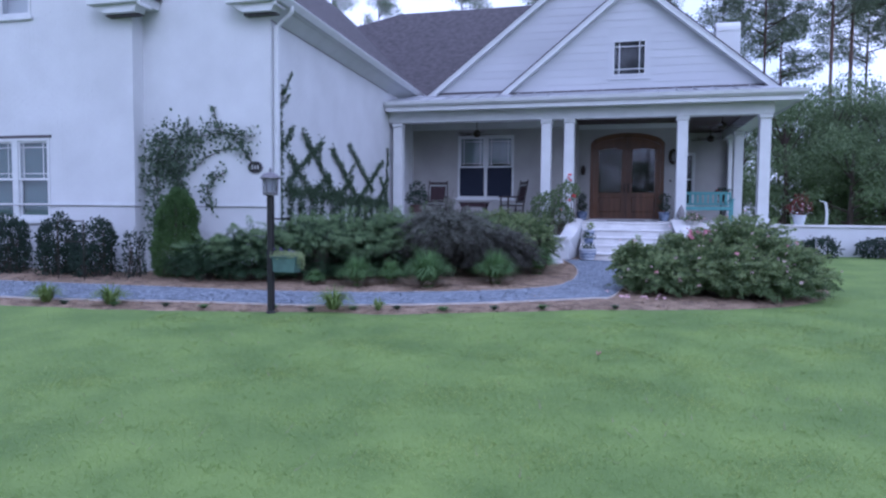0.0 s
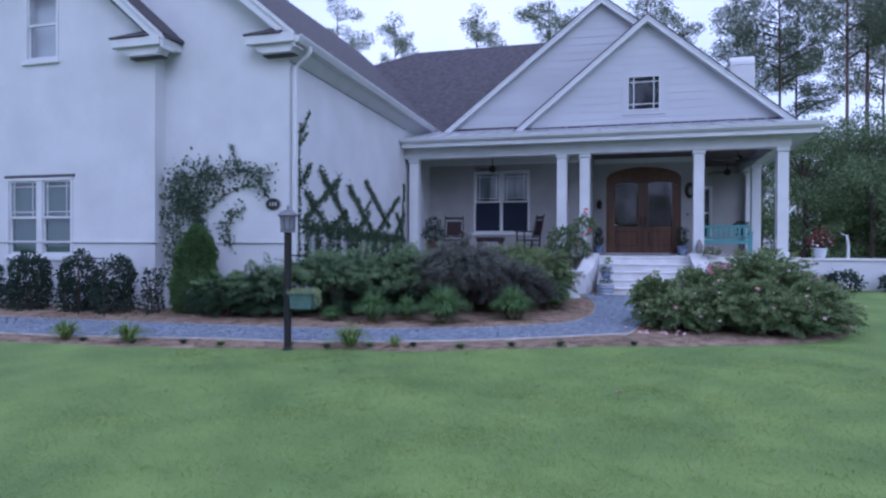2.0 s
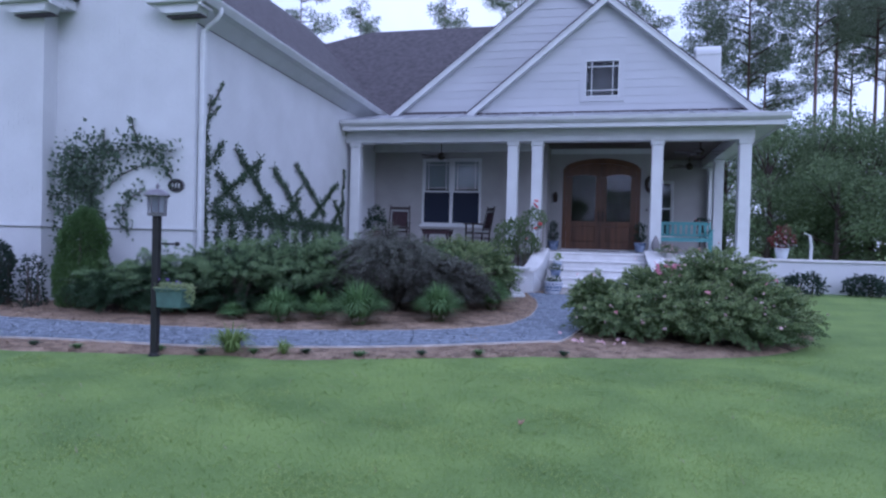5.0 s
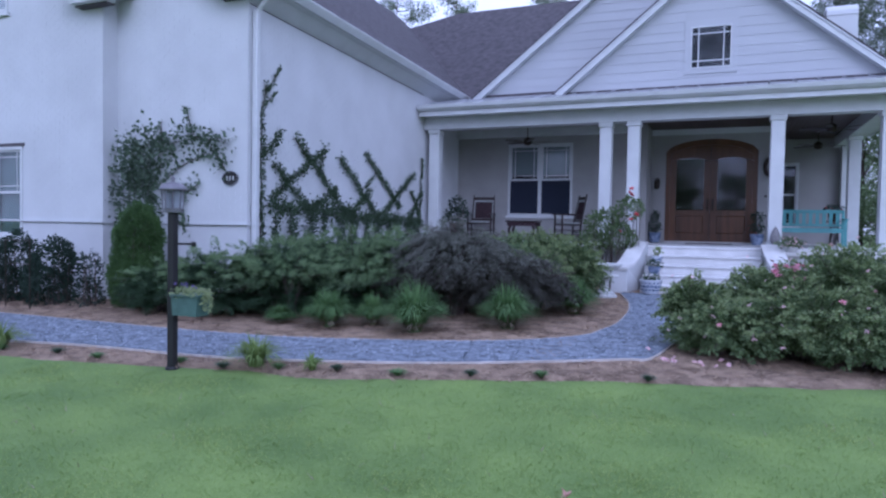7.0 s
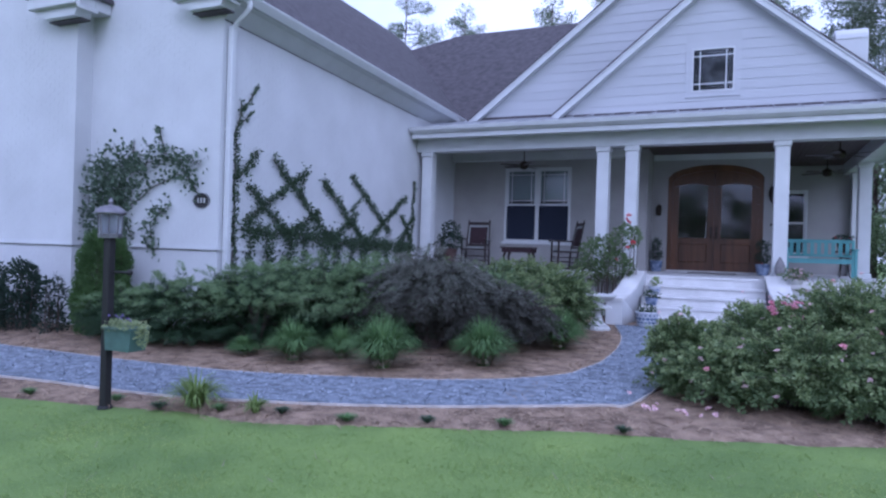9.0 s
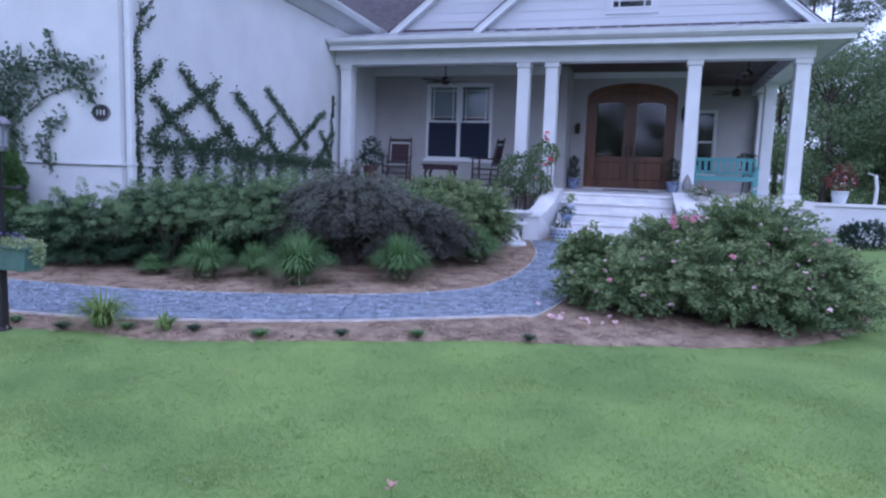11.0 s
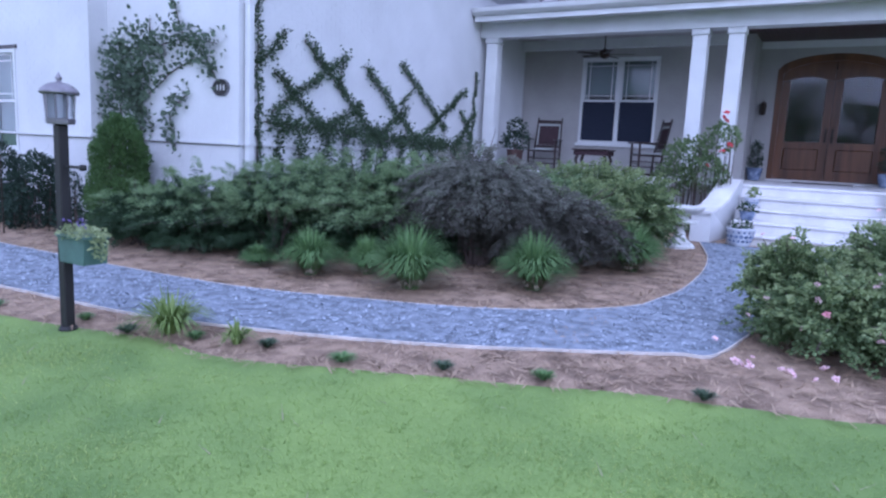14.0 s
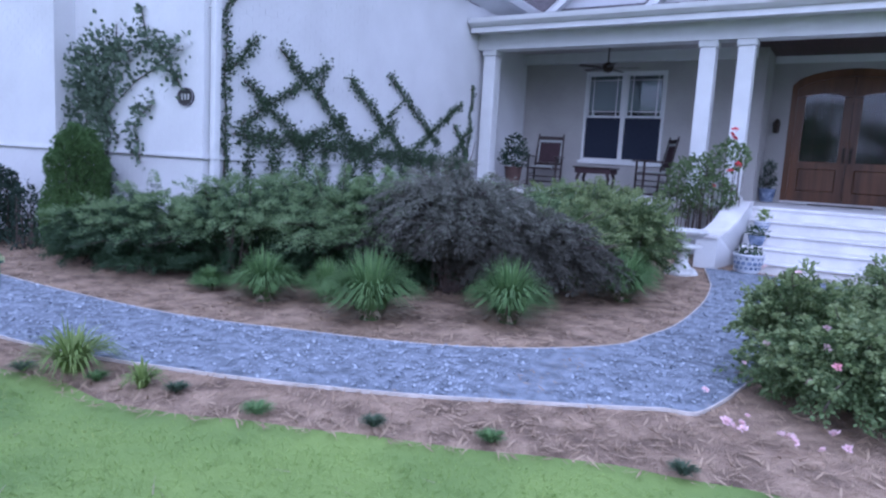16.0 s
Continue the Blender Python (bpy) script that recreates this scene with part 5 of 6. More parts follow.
def on_lawn(x, y):
    d = np.hypot(x + 1.0, y + 14.6)
    keep = lawn_rng.random(len(x)) < np.clip(0.75 - 0.09 * d, 0.08, 1)
    edge = np.where(x < 3.2, lawn_y(x) + 0.04 + 0.04 * np.sin(x * 9) * np.sin(x * 23 + 1) + 0.12 * lawn_rng.random(len(x)) ** 3, -3.4)
    return keep & (y < edge)


scatter("lawn_grass", 1600000, (-15, 12, -20.5, -3.5), on_lawn, 0.0, 0.0024, TURF, "short mown grass blades of the lawn", 1, tall=0.02, cat="grass")
def dark_clump(x, y):
    w = np.sin(x * 7.3 + 2 * np.sin(y * 3.1)) * np.sin(y * 9.1 + 2 * np.sin(x * 4.3)) + 0.6 * np.sin(x * 17 + y * 5) * np.sin(y * 21 - x * 3)
    return (w + lawn_rng.normal(0, 0.45, len(x)) > 0.95) & (y < lawn_y(x) - 0.02)


scatter("lawn_clumps", 130000, (-6, 5, -19.0, -11.5), dark_clump, 0.0, 0.0026, TURFDARK, "longer dark clumps of grass in the lawn", 21, tall=0.034, cat="grass")
def pale_patch(x, y):
    w = np.sin(x * 2.1 + 1.6 * np.sin(y * 1.7 + 1)) * np.sin(y * 2.9 + 1.5 * np.sin(x * 1.3)) + 0.5 * np.sin(x * 6.1 + y * 2) * np.sin(y * 7.3 - x)
    return (w + lawn_rng.normal(0, 0.5, len(x)) > 0.85) & (y < lawn_y(x) - 0.02)


scatter("lawn_tufts", 300000, (-6, 5, -19.0, -11.5), pale_patch, 0.0, 0.0026, TURFPALE, "yellowish paler tufts of grass in the lawn", 23, tall=0.026, cat="grass")
scatter("dry_stems", 330, (-5, 4, -18.0, -12.5), lambda x, y: y < lawn_y(x) - 0.1, 0.005, 0.0030, DRYBLADE, "thin dry stems lying in the lawn", 22, tall=0.065, cat="grass")
scatter("gravel_stones", 70000, (-12, 1.2, -13.6, -5.3), in_path, 0.040, 0.013, STONES, "small blue-grey gravel stones on the path", 4)
scatter("pine_straw_needles", 70000, (-11, 3.2, -13.9, -5.4), lambda x, y: (y > lawn_y(x) + 0.1) & ~in_path(x, y), 0.022, 0.0052, STRAW, "fallen pine needles over the bed", 5, flat="needle")


# ---- trees ----
def pine(seed, h, spread, bare=0.5):
    """A tall loblolly pine: straight tapered trunk, whorls of limbs, ragged needle clumps."""
    rg = random.Random(seed)
    rng = np.random.default_rng(seed)
    e = holder("pine_tree")
    bend = [rg.uniform(-0.25, 0.25) for _ in range(2)]
    def axis(t):
        return Vector((bend[0] * math.sin(t * 3), bend[1] * math.sin(t * 2.2), h * t))
    part("trunk", tube(bmesh.new(), [axis(t) for t in np.linspace(-0.01, 1, 12)], h * 0.0060, 0.03, 8), PINEBARK, e)
    bm = bmesh.new()
    L = []
    t = bare
    while t < 0.98:
        reach = spread * (1.05 - ((t - bare) / (1 - bare)) ** 1.6 * 0.8) * rg.uniform(0.5, 1.1)
        a = rg.uniform(0, 6.28)
        s = axis(t)
        end = s + Vector((math.cos(a) * reach, math.sin(a) * reach, reach * rg.uniform(0.0, 0.5)))
        mid = (s + end) / 2 + Vector((0, 0, reach * 0.08))
        tube(bm, [s, mid, end], 0.05, 0.012, 5)
        for q in range(rg.choice((2, 3, 3, 4))):
            w = rg.uniform(0.45, 1.0)
            p = s + (end - s) * w
            r = reach * rg.uniform(0.20, 0.33) + 0.22
            L.append((p.x + rg.uniform(-.4, .4), p.y + rg.uniform(-.4, .4), p.z + rg.uniform(-0.1, 0.6), r, r, r * 0.62))
        t += rg.uniform(0.012, 0.026)
    L.append((axis(1).x, axis(1).y, h, spread * 0.25, spread * 0.25, spread * 0.3))
    part("branching", bm, BARK, e)["kind"] = "stuff"
    P, N = clump_points(rng, L, 74, 0.95)
    leaves("crown", P, N, 0.056, PINE, e, "", rng, 2.6, 1.1, 0.5)
    return tagged(e, "tall pine with a bare reddish trunk and ragged dark crown", "tree", "pines round the house")


def broadleaf(seed, h, w):
    """A bushy woodland tree, leafy to the ground."""
    rg = random.Random(seed)
    rng = np.random.default_rng(seed)
    e = holder("woodland_tree")
    part("trunk", tube(bmesh.new(), [(0, 0, -0.2), (0.1, 0, h * 0.4), (0, 0.1, h * 0.85)], 0.13, 0.04, 7), BARK, e)
    bm = bmesh.new()
    L = []
    for k in range(34):
        a, t = rg.uniform(0, 6.28), rg.uniform(0.08, 1.0)
        rr = w * (1 - abs(t - 0.45) * 0.9) * rg.uniform(0.35, 1.0)
        p = (math.cos(a) * rr, math.sin(a) * rr, h * t)
        r = rg.uniform(0.3, 0.75) * w * 0.5
        L.append((*p, r, r, r * 0.7))
        if k < 14:
            tube(bm, [(0, 0, h * t * 0.7), (p[0] * 0.6, p[1] * 0.6, p[2] * 0.9), p], 0.035, 0.01, 5)
    part("branching", bm, BARK, e)["kind"] = "stuff"
    P, N = clump_points(rng, L, 80, 0.85)
    leaves("crown", P, N, 0.066, BROADLEAF, e, "", rng, 1.5, 1.0)
    return tagged(e, "leafy green woodland tree at the edge of the lawn", "tree", "woodland trees")


kinds = [pine(201, 18.3, 2.9, 0.56), pine(202, 20, 3.4, 0.56), pine(203, 16.5, 2.6, 0.5), pine(204, 22, 3.8, 0.56)]
PINES = [(-23, 27, 1), (-18.2, 27, 0), (-11.7, 27, 0), (-6.3, 26, 1), (0.4, 26, 0), (2.6, 28, 2), (5.6, 24, 2), (7.6, 21, 0), (9.6, 25, 2), (9.6, 15.5, 0), (12.2, 13, 0), (13.6, 20, 1), (11.2, 18, 3), (15.0, 27, 0), (15.2, 13.5, 3), (16.8, 18, 1), (18.8, 13, 3), (20.5, 19, 1), (22.5, 12, 3), (16.5, 26, 1), (-21, 8, 1), (-23, -2, 3), (-24, -12, 1), (-16, -38, 1), (-10, -36, 0), (-4, -38, 0), (2, -36, 1), (7, -37, 0), (23, -22, 0), (26, -6, 1)]
placed = set()
rg = random.Random(77)
for x, y, k in PINES:
    m = pose(x, y, float(gz(x, y)), 0, 0, rg.uniform(0, 360))
    if k not in placed:
        placed.add(k)
        kinds[k].matrix_world = m
    else:
        copy_thing(kinds[k], m)
broad = [broadleaf(301, 5.5, 2.6), broadleaf(302, 4.0, 2.4), broadleaf(303, 6.2, 2.9)]
BROAD = [(6.2, 8.5, 0), (8.0, 6.5, 1), (9.8, 8.5, 0), (11.8, 6.2, 2), (13.5, 9.5, 0), (15.5, 6, 1), (17.5, 9, 2), (7.2, 12, 2), (10.4, 13, 2), (14.2, 14, 2), (18.5, 14.5, 2), (20.5, 10, 0), (6.0, 17, 2), (20.5, 5, 1), (22.5, 8, 2), (12.5, 18, 2), (17, 19, 2), (5.0, 11.0, 2), (8.2, 9.6, 2), (10.6, 5.4, 0), (9.0, 11, 0), (13, 4.5, 2),
         (-14, -33, 2), (-9, -33, 0), (-4, -34, 2), (1, -33, 0), (6, -34, 2), (11, -32, 0), (16, -29, 2), (20, -24, 0), (23, -17, 2), (24, -8, 0), (-19, -27, 2), (-22, -8, 0), (4, -31, 0), (-2, -31, 2), (-7, -30, 1)]
placed = set()
for x, y, k in BROAD:
    m = pose(x, y, float(gz(x, y)), 0, 0, rg.uniform(0, 360))
    if k not in placed:
        placed.add(k)
        broad[k].matrix_world = m
    else:
        copy_thing(broad[k], m)


# ---- lamp post with its planter ----
LX, LY = -4.71, -13.47
e = holder("lamp_post", (LX, LY, -0.23))
part("post", B(-0.038, 0.038, -0.038, 0.038, -0.05, 1.56, bevel=0.008), BLACK, e)
part("footing", lathe(bmesh.new(), [(0.068, -0.03), (0.068, 0.03), (0.056, 0.05)], seg=10), BLACK, e)
lan = part("lantern", lathe(bmesh.new(), [(0.0462, 1.56), (0.0990, 1.565), (0.1023, 1.60), (0.0957, 1.605)], seg=8), LAMPMETAL, e, "weathered metal lantern")
for k in range(8):
    a = 2 * math.pi * k / 8
    part("cage_bar", beam(bmesh.new(), (0.092 * math.cos(a), 0.092 * math.sin(a), 1.60), (0.102 * math.cos(a), 0.102 * math.sin(a), 1.78), 0.011, 0.011, (0.1, 0.2, 1)), LAMPMETAL, lan)
part("glass", lathe(bmesh.new(), [(0.0871, 1.602), (0.0970, 1.778)], seg=8, close=False), LAMPGLASS, lan).visible_shadow = False
bm = lathe(bmesh.new(), [(0.1254, 1.775), (0.1353, 1.79), (0.1254, 1.805), (0.1122, 1.822), (0.0891, 1.842), (0.0528, 1.856), (0.0231, 1.862), (0.0132, 1.872), (0.0198, 1.882), (0.0238, 1.893), (0.0145, 1.908), (0.0053, 1.925), (0.0007, 1.935)], seg=20)
smooth(part("dome", bm, LAMPMETAL, lan))
bm = bmesh.new()
for k in range(3):
    a = 2.1 * k
    lathe(bm, [(0.0079, 1.61), (0.0079, 1.69), (0.0132, 1.70), (0.0106, 1.74), (0.0020, 1.765)], (0.03 * math.cos(a), 0.03 * math.sin(a), 0), 8)
part("candle_bulb", bm, CHINA, lan)
bm = tube(bmesh.new(), [(0.05, 0, 1.26), (0.25, 0, 1.26)], 0.011, 0.011, 8)
lathe(bm, [(0.001, 1.235), (0.022, 1.24), (0.028, 1.26), (0.022, 1.28), (0.001, 1.285)], (0.26, 0, 0), 10)
part("ladder_rest", bm, BLACK, e)
tagged(e, "black lamp post with a weathered domed lantern beside the path", "lamp post")

PALELEAF = leaf_mat("variegated_leaves", (0.15, 0.20, 0.085), (0.44, 0.50, 0.27))
e = holder("hanging_planter", (LX + 0.23, LY, 0.34))
bm = prism(bmesh.new(), [(-0.145, 0), (0.145, 0), (0.162, 0.18), (-0.162, 0.18)], "y", -0.09, 0.09)
part("tub", bm, GREENPOT, e)
part("rim", B(-0.175, 0.175, -0.105, 0.105, 0.18, 0.205, bevel=0.006), GREENPOT, e)
part("bracket", B(-0.18, -0.145, -0.03, 0.03, 0.02, 0.16), BLACK, e, "black bracket to the post")
rng = np.random.default_rng(6)
P, N = clump_points(rng, [(-0.07, 0, 0.21, 0.14, 0.12, 0.055), (0.09, 0, 0.21, 0.14, 0.12, 0.055), (0.20, 0.0, 0.13, 0.045, 0.06, 0.09)], 4200, 0.5)
leaves("plant", P, N, 0.016, PALELEAF, e, "pale variegated trailing plant", rng, 1.5)
blooms(e, [(LX + 0.23 + rng.uniform(-0.15, 0.12), LY + rng.uniform(-0.08, 0.08), 0.61 + rng.uniform(-0.015, 0.035)) for _ in range(9)], mat("violet_petals", (0.22, 0.16, 0.42), 0.7), 0.018)
tagged(e, "green planter of pale trailing plants on the lamp post", "planter")


# ---- house sign ----
e = holder("house_sign", (-6.92, -10.052, 1.94))
bm = bmesh.new()
pts = [(0.155 * math.cos(a), 0.115 * math.sin(a)) for a in np.linspace(0, 2 * math.pi, 29)[:-1]]
part("plate", prism(bmesh.new(), pts, "y", -0.018, 0.0), BLACK, e)
ring = bmesh.new()
for k in range(28):
    a, b = pts[k], pts[(k + 1) % 28]
    prism(ring, [(a[0], a[1]), (b[0], b[1]), (b[0] * 0.93, b[1] * 0.93), (a[0] * 0.93, a[1] * 0.93)], "y", -0.024, -0.0181)
part("border", ring, LAMPMETAL, e)
bm = bmesh.new()
for x in (-0.06, 0.0, 0.06):
    box(bm, x - 0.012, x + 0.012, -0.021, -0.0181, -0.036, 0.036)
part("numeral_bars", bm, STONE, e, "pale worn numerals")
tagged(e, "black oval house number plate on white painted brick", "sign")


# ---- rocking chairs and table ----
def rocking_chair(x, y, rz):
    """Faces local -y."""
    e = holder("rocking_chair", (x, y, PF), rz)
    w = 0.30
    for s in (-1, 1):
        pts = [(s * w, -0.42, 0.075), (s * w, -0.25, 0.035), (s * w, 0.0, 0.018), (s * w, 0.3, 0.03), (s * w, 0.52, 0.09)]
        part("rocker", tube(bmesh.new(), pts, 0.018, 0.018, 6), DARKWOOD, e)
        part("front_leg", tube(bmesh.new(), [(s * w, -0.25, 0.04), (s * w, -0.25, 0.66)], 0.023, 0.023, 8), DARKWOOD, e)
        part("back_post", tube(bmesh.new(), [(s * w, 0.20, 0.03), (s * w * 0.98, 0.22, 0.42), (s * w * 0.9, 0.36, 1.13)], 0.025, 0.02, 8), DARKWOOD, e)
        part("finial", lathe(bmesh.new(), [(0.012, 0), (0.022, 0.02), (0.014, 0.04), (0.001, 0.05)], (s * w * 0.9, 0.36, 1.125), 8), DARKWOOD, e)
        part("armrest", B(s * w - 0.05, s * w + 0.05, -0.34, 0.26, 0.655, 0.685, bevel=0.01), DARKWOOD, e)
    part("seat", B(-0.285, 0.285, -0.27, 0.22, 0.40, 0.435, bevel=0.01), DARKWOOD, e)
    part("cushion", B(-0.23, 0.23, -0.25, 0.18, 0.436, 0.475, bevel=0.015), CUSHION, e, "pale seat cushion")
    bm = bmesh.new()
    for z in (0.14, 0.25):
        tube(bm, [(-w, -0.25, z), (w, -0.25, z)], 0.011, 0.011, 6)
        tube(bm, [(-w, 0.21, z), (w, 0.21, z)], 0.011, 0.011, 6)
        for s in (-1, 1):
            tube(bm, [(s * w, -0.25, z + 0.04), (s * w, 0.21, z + 0.04)], 0.011, 0.011, 6)
    part("stretchers", bm, DARKWOOD, e)
    def slat(z, h, d=0.0):
        yy = 0.23 + (z - 0.42) * 0.2
        return B(-0.262, 0.262, yy - 0.012 + d, yy + 0.012 + d, z, z + h, bevel=0.006)
    part("top_rail", slat(1.04, 0.075), DARKWOOD, e)
    part("bottom_rail", slat(0.50, 0.05), DARKWOOD, e)
    bm = bmesh.new()
    prism(bm, [(0.245, 0.56), (0.262, 0.56), (0.352, 1.0), (0.335, 1.0)], "x", -0.225, 0.225)
    part("back_panel", bm, SEATMAT, e, "maroon woven back panel")
    bm = bmesh.new()
    for s in (-1, 1):
        prism(bm, [(0.243, 0.56), (0.258, 0.56), (0.348, 1.0), (0.333, 1.0)], "x", s * 0.24 - 0.012, s * 0.24 + 0.012)
    prism(bm, [(0.332, 0.985), (0.348, 0.985), (0.355, 1.03), (0.339, 1.03)], "x", -0.228, 0.228)
    part("back_edge", bm, CUSHION, e, "pale edge of the back panel")
    return tagged(e, "dark wooden rocking chair with a maroon back on the porch", "chair", "rocking chairs on the porch")


rocking_chair(-5.55, -2.1, 8)
rocking_chair(-3.28, -2.05, -60)
e = holder("side_table", (-4.38, -2.2, PF))
part("tabletop", B(-0.41, 0.41, -0.27, 0.27, 0.47, 0.505, bevel=0.01), DARKWOOD, e)
part("apron", B(-0.37, 0.37, -0.23, 0.23, 0.37, 0.468), SEATMAT, e, "maroon apron")
for sx in (-1, 1):
    for sy in (-1, 1):
        part("leg", tube(bmesh.new(), [(sx * 0.29, sy * 0.17, 0.38), (sx * 0.33, sy * 0.19, 0.27), (sx * 0.29, sy * 0.17, 0.12), (sx * 0.31, sy * 0.18, 0.0)], 0.038, 0.024, 8), DARKWOOD, e)
part("stretcher", tube(bmesh.new(), [(-0.29, 0, 0.16), (0.29, 0, 0.16)], 0.014, 0.014, 6), DARKWOOD, e)
tagged(e, "low dark wooden side table between two rocking chairs", "table")


def fan(x, y, z, rz):
    e = holder("ceiling_fan", (x, y, z), rz)
    part("downrod", tube(bmesh.new(), [(0, 0, 0.08), (0, 0, 3.86 - z)], 0.014, 0.014, 8), BRONZE, e)
    part("canopy", lathe(bmesh.new(), [(0.03, 3.78 - z), (0.07, 3.83 - z), (0.075, 3.86 - z)], seg=14), BRONZE, e)
    smooth(part("motor", lathe(bmesh.new(), [(0.04, -0.11), (0.09, -0.08), (0.11, -0.02), (0.11, 0.04), (0.05, 0.08), (0.02, 0.1)], seg=16), BRONZE, e))
    for k in range(5):
        a = 2 * math.pi * k / 5
        b = part("blade", B(0.17, 0.62, -0.06, 0.06, -0.006, 0.004, bevel=0.003), DARKWOOD, e)
        b.matrix_basis = pose(0, 0, -0.02, 0, 0, math.degrees(a)) @ pose(0, 0, 0, 9, 0, 0)
        c = part("blade_iron", B(0.09, 0.2, -0.015, 0.015, -0.008, 0.0), BRONZE, e)
        c.matrix_basis = pose(0, 0, -0.02, 0, 0, math.degrees(a))
    return tagged(e, "dark bronze ceiling fan under the porch ceiling", "ceiling fan", "fans of the porch")


fan(-4.35, -2.1, 3.42, 10)
fan(2.35, -1.9, 3.52, 40)
fan(2.45, 1.2, 3.5, 5)


# ---- teal bench ----
e = holder("teal_bench", (2.2, -0.3, PF), 0)
for s in (-1, 1):
    part("end_post", B(s * 0.68 - 0.03, s * 0.68 + 0.03, 0.17, 0.23, 0, 0.88, bevel=0.006), TEAL, e)
    part("front_leg", B(s * 0.68 - 0.03, s * 0.68 + 0.03, -0.28, -0.22, 0, 0.64, bevel=0.006), TEAL, e)
    part("armrest", B(s * 0.68 - 0.05, s * 0.68 + 0.05, -0.32, 0.169, 0.64, 0.67, bevel=0.006), TEAL, e)
for k in range(5):
    part("seat_slat", B(-0.648, 0.648, -0.28 + k * 0.09, -0.205 + k * 0.09, 0.42, 0.44, bevel=0.004), TEAL, e)
part("seat_rail", B(-0.648, 0.648, -0.275, -0.25, 0.33, 0.418), TEAL, e)
part("top_rail", B(-0.648, 0.648, 0.18, 0.215, 0.80, 0.88, bevel=0.006), TEAL, e)
part("lower_rail", B(-0.648, 0.648, 0.18, 0.215, 0.48, 0.54, bevel=0.006), TEAL, e)
for k in range(9):
    x = -0.57 + k * 0.1425
    part("back_slat", B(x - 0.04, x + 0.04, 0.19, 0.205, 0.54, 0.80), TEAL, e)
tagged(e, "teal painted wooden bench on the side porch", "bench")


# ---- pots ----
def pot(name, x, y, z, r, h, material, label, plant=None, seed=1, leafmat=None, category="potted plant", leaf=0.03, dens=900, bloom=None, decor=None):
    e = holder(name, (x, y, z))
    prof = [(r * 0.68, 0), (r * 0.74, h * 0.1), (r * 0.95, h * 0.6), (r, h * 0.9), (r * 1.06, h * 0.92), (r * 1.06, h), (r * 0.93, h), (r * 0.9, h * 0.88)]
    smooth(part("pot", lathe(bmesh.new(), prof, seg=20), material, e))
    if decor:
        bm = bmesh.new()
        for k in range(16):
            a = 2 * math.pi * k / 16
            for q, (zz, s) in enumerate(((0.3, 0.2), (0.55, 0.26), (0.78, 0.16))):
                aa = a + q * 0.2
                rr = r * np.interp(zz, (0.1, 0.6, 0.9), (0.74, 0.95, 1.0)) + 0.003
                c = Vector((rr * math.cos(aa), rr * math.sin(aa), zz * h))
                t = Vector((-math.sin(aa), math.cos(aa), 0)) * r * s * 0.7
                u = Vector((0, 0, h * s * 0.45))
                n_ = Vector((math.cos(aa), math.sin(aa), 0)) * 0.003
                vs = [bm.verts.new(c + t * math.cos(b) + u * math.sin(b) + n_ * (0.5 if b else 1)) for b in np.linspace(0, 2 * math.pi, 7)[:-1]]
                bm.faces.new(vs)
        part("painted_pattern", bm, decor, e, "blue painted pattern")
    if plant:
        rng = np.random.default_rng(seed)
        P, N = clump_points(rng, plant, dens, 0.6)
        leaves("plant", P, N, leaf, leafmat, e, "", rng, 1.6)
        bm = bmesh.new()
        for a in range(4):
            tube(bm, [(0.02 * a - 0.03, 0.01 * a, h * 0.85), (0.03 * a - 0.05, 0.01, plant[0][2])], 0.008, 0.004, 5)
        part("stems", bm, BARK, e)
        if bloom:
            k = rng.permutation(len(P))[:bloom[1]]
            blooms(e, (P[k] + N[k] * 0.02 + np.array((x, y, z))).tolist(), bloom[0], bloom[2])
    return tagged(e, label, category)


pot("door_pot", -1.38, -0.42, PF, 0.16, 0.27, BLUEPOT, "blue-grey glazed pot with a dark shrub beside the door", [(0, 0, 0.45, 0.17, 0.16, 0.19), (0, 0, 0.7, 0.12, 0.12, 0.12)], 1, DARKLEAF)
pot("door_pot", 1.02, -0.42, PF, 0.16, 0.27, BLUEPOT, "blue-grey glazed pot with a tiered dark shrub beside the door", [(0, 0, 0.42, 0.18, 0.17, 0.13), (0, 0, 0.7, 0.16, 0.15, 0.13)], 2, DARKLEAF, bloom=(RED, 5, 0.02))
pot("china_planter", -0.98, -5.30, float(gz(-0.98, -5.3)) + 0.036, 0.20, 0.27, CHINA, "blue and white china planter at the foot of the steps", [(0, 0, 0.3, 0.15, 0.14, 0.09)], 3, JUNIPER, decor=BLUEPOT)
pot("small_china_pot", -0.98, -4.23, PF * 3 / 5 + 0.001, 0.11, 0.17, CHINA, "small blue and white pot with a lime plant on a step", [(0, 0, 0.24, 0.1, 0.1, 0.09)], 4, LIME, decor=BLUEPOT)
pot("step_pot", -0.99, -4.58, PF * 2 / 5 + 0.001, 0.12, 0.15, BLUEPOT, "blue glazed pot with low greenery on a step", [(0, 0, 0.2, 0.15, 0.12, 0.08)], 5, JUNIPER)
pot("clay_pot", -5.98, -2.75, PF, 0.18, 0.42, TERRA, "dark clay pot with a dark spiky plant beside the porch column", [(0, 0, 0.60, 0.33, 0.3, 0.22), (0, 0, 0.88, 0.22, 0.2, 0.2)], 6, DARKLEAF, leaf=0.045, dens=380)
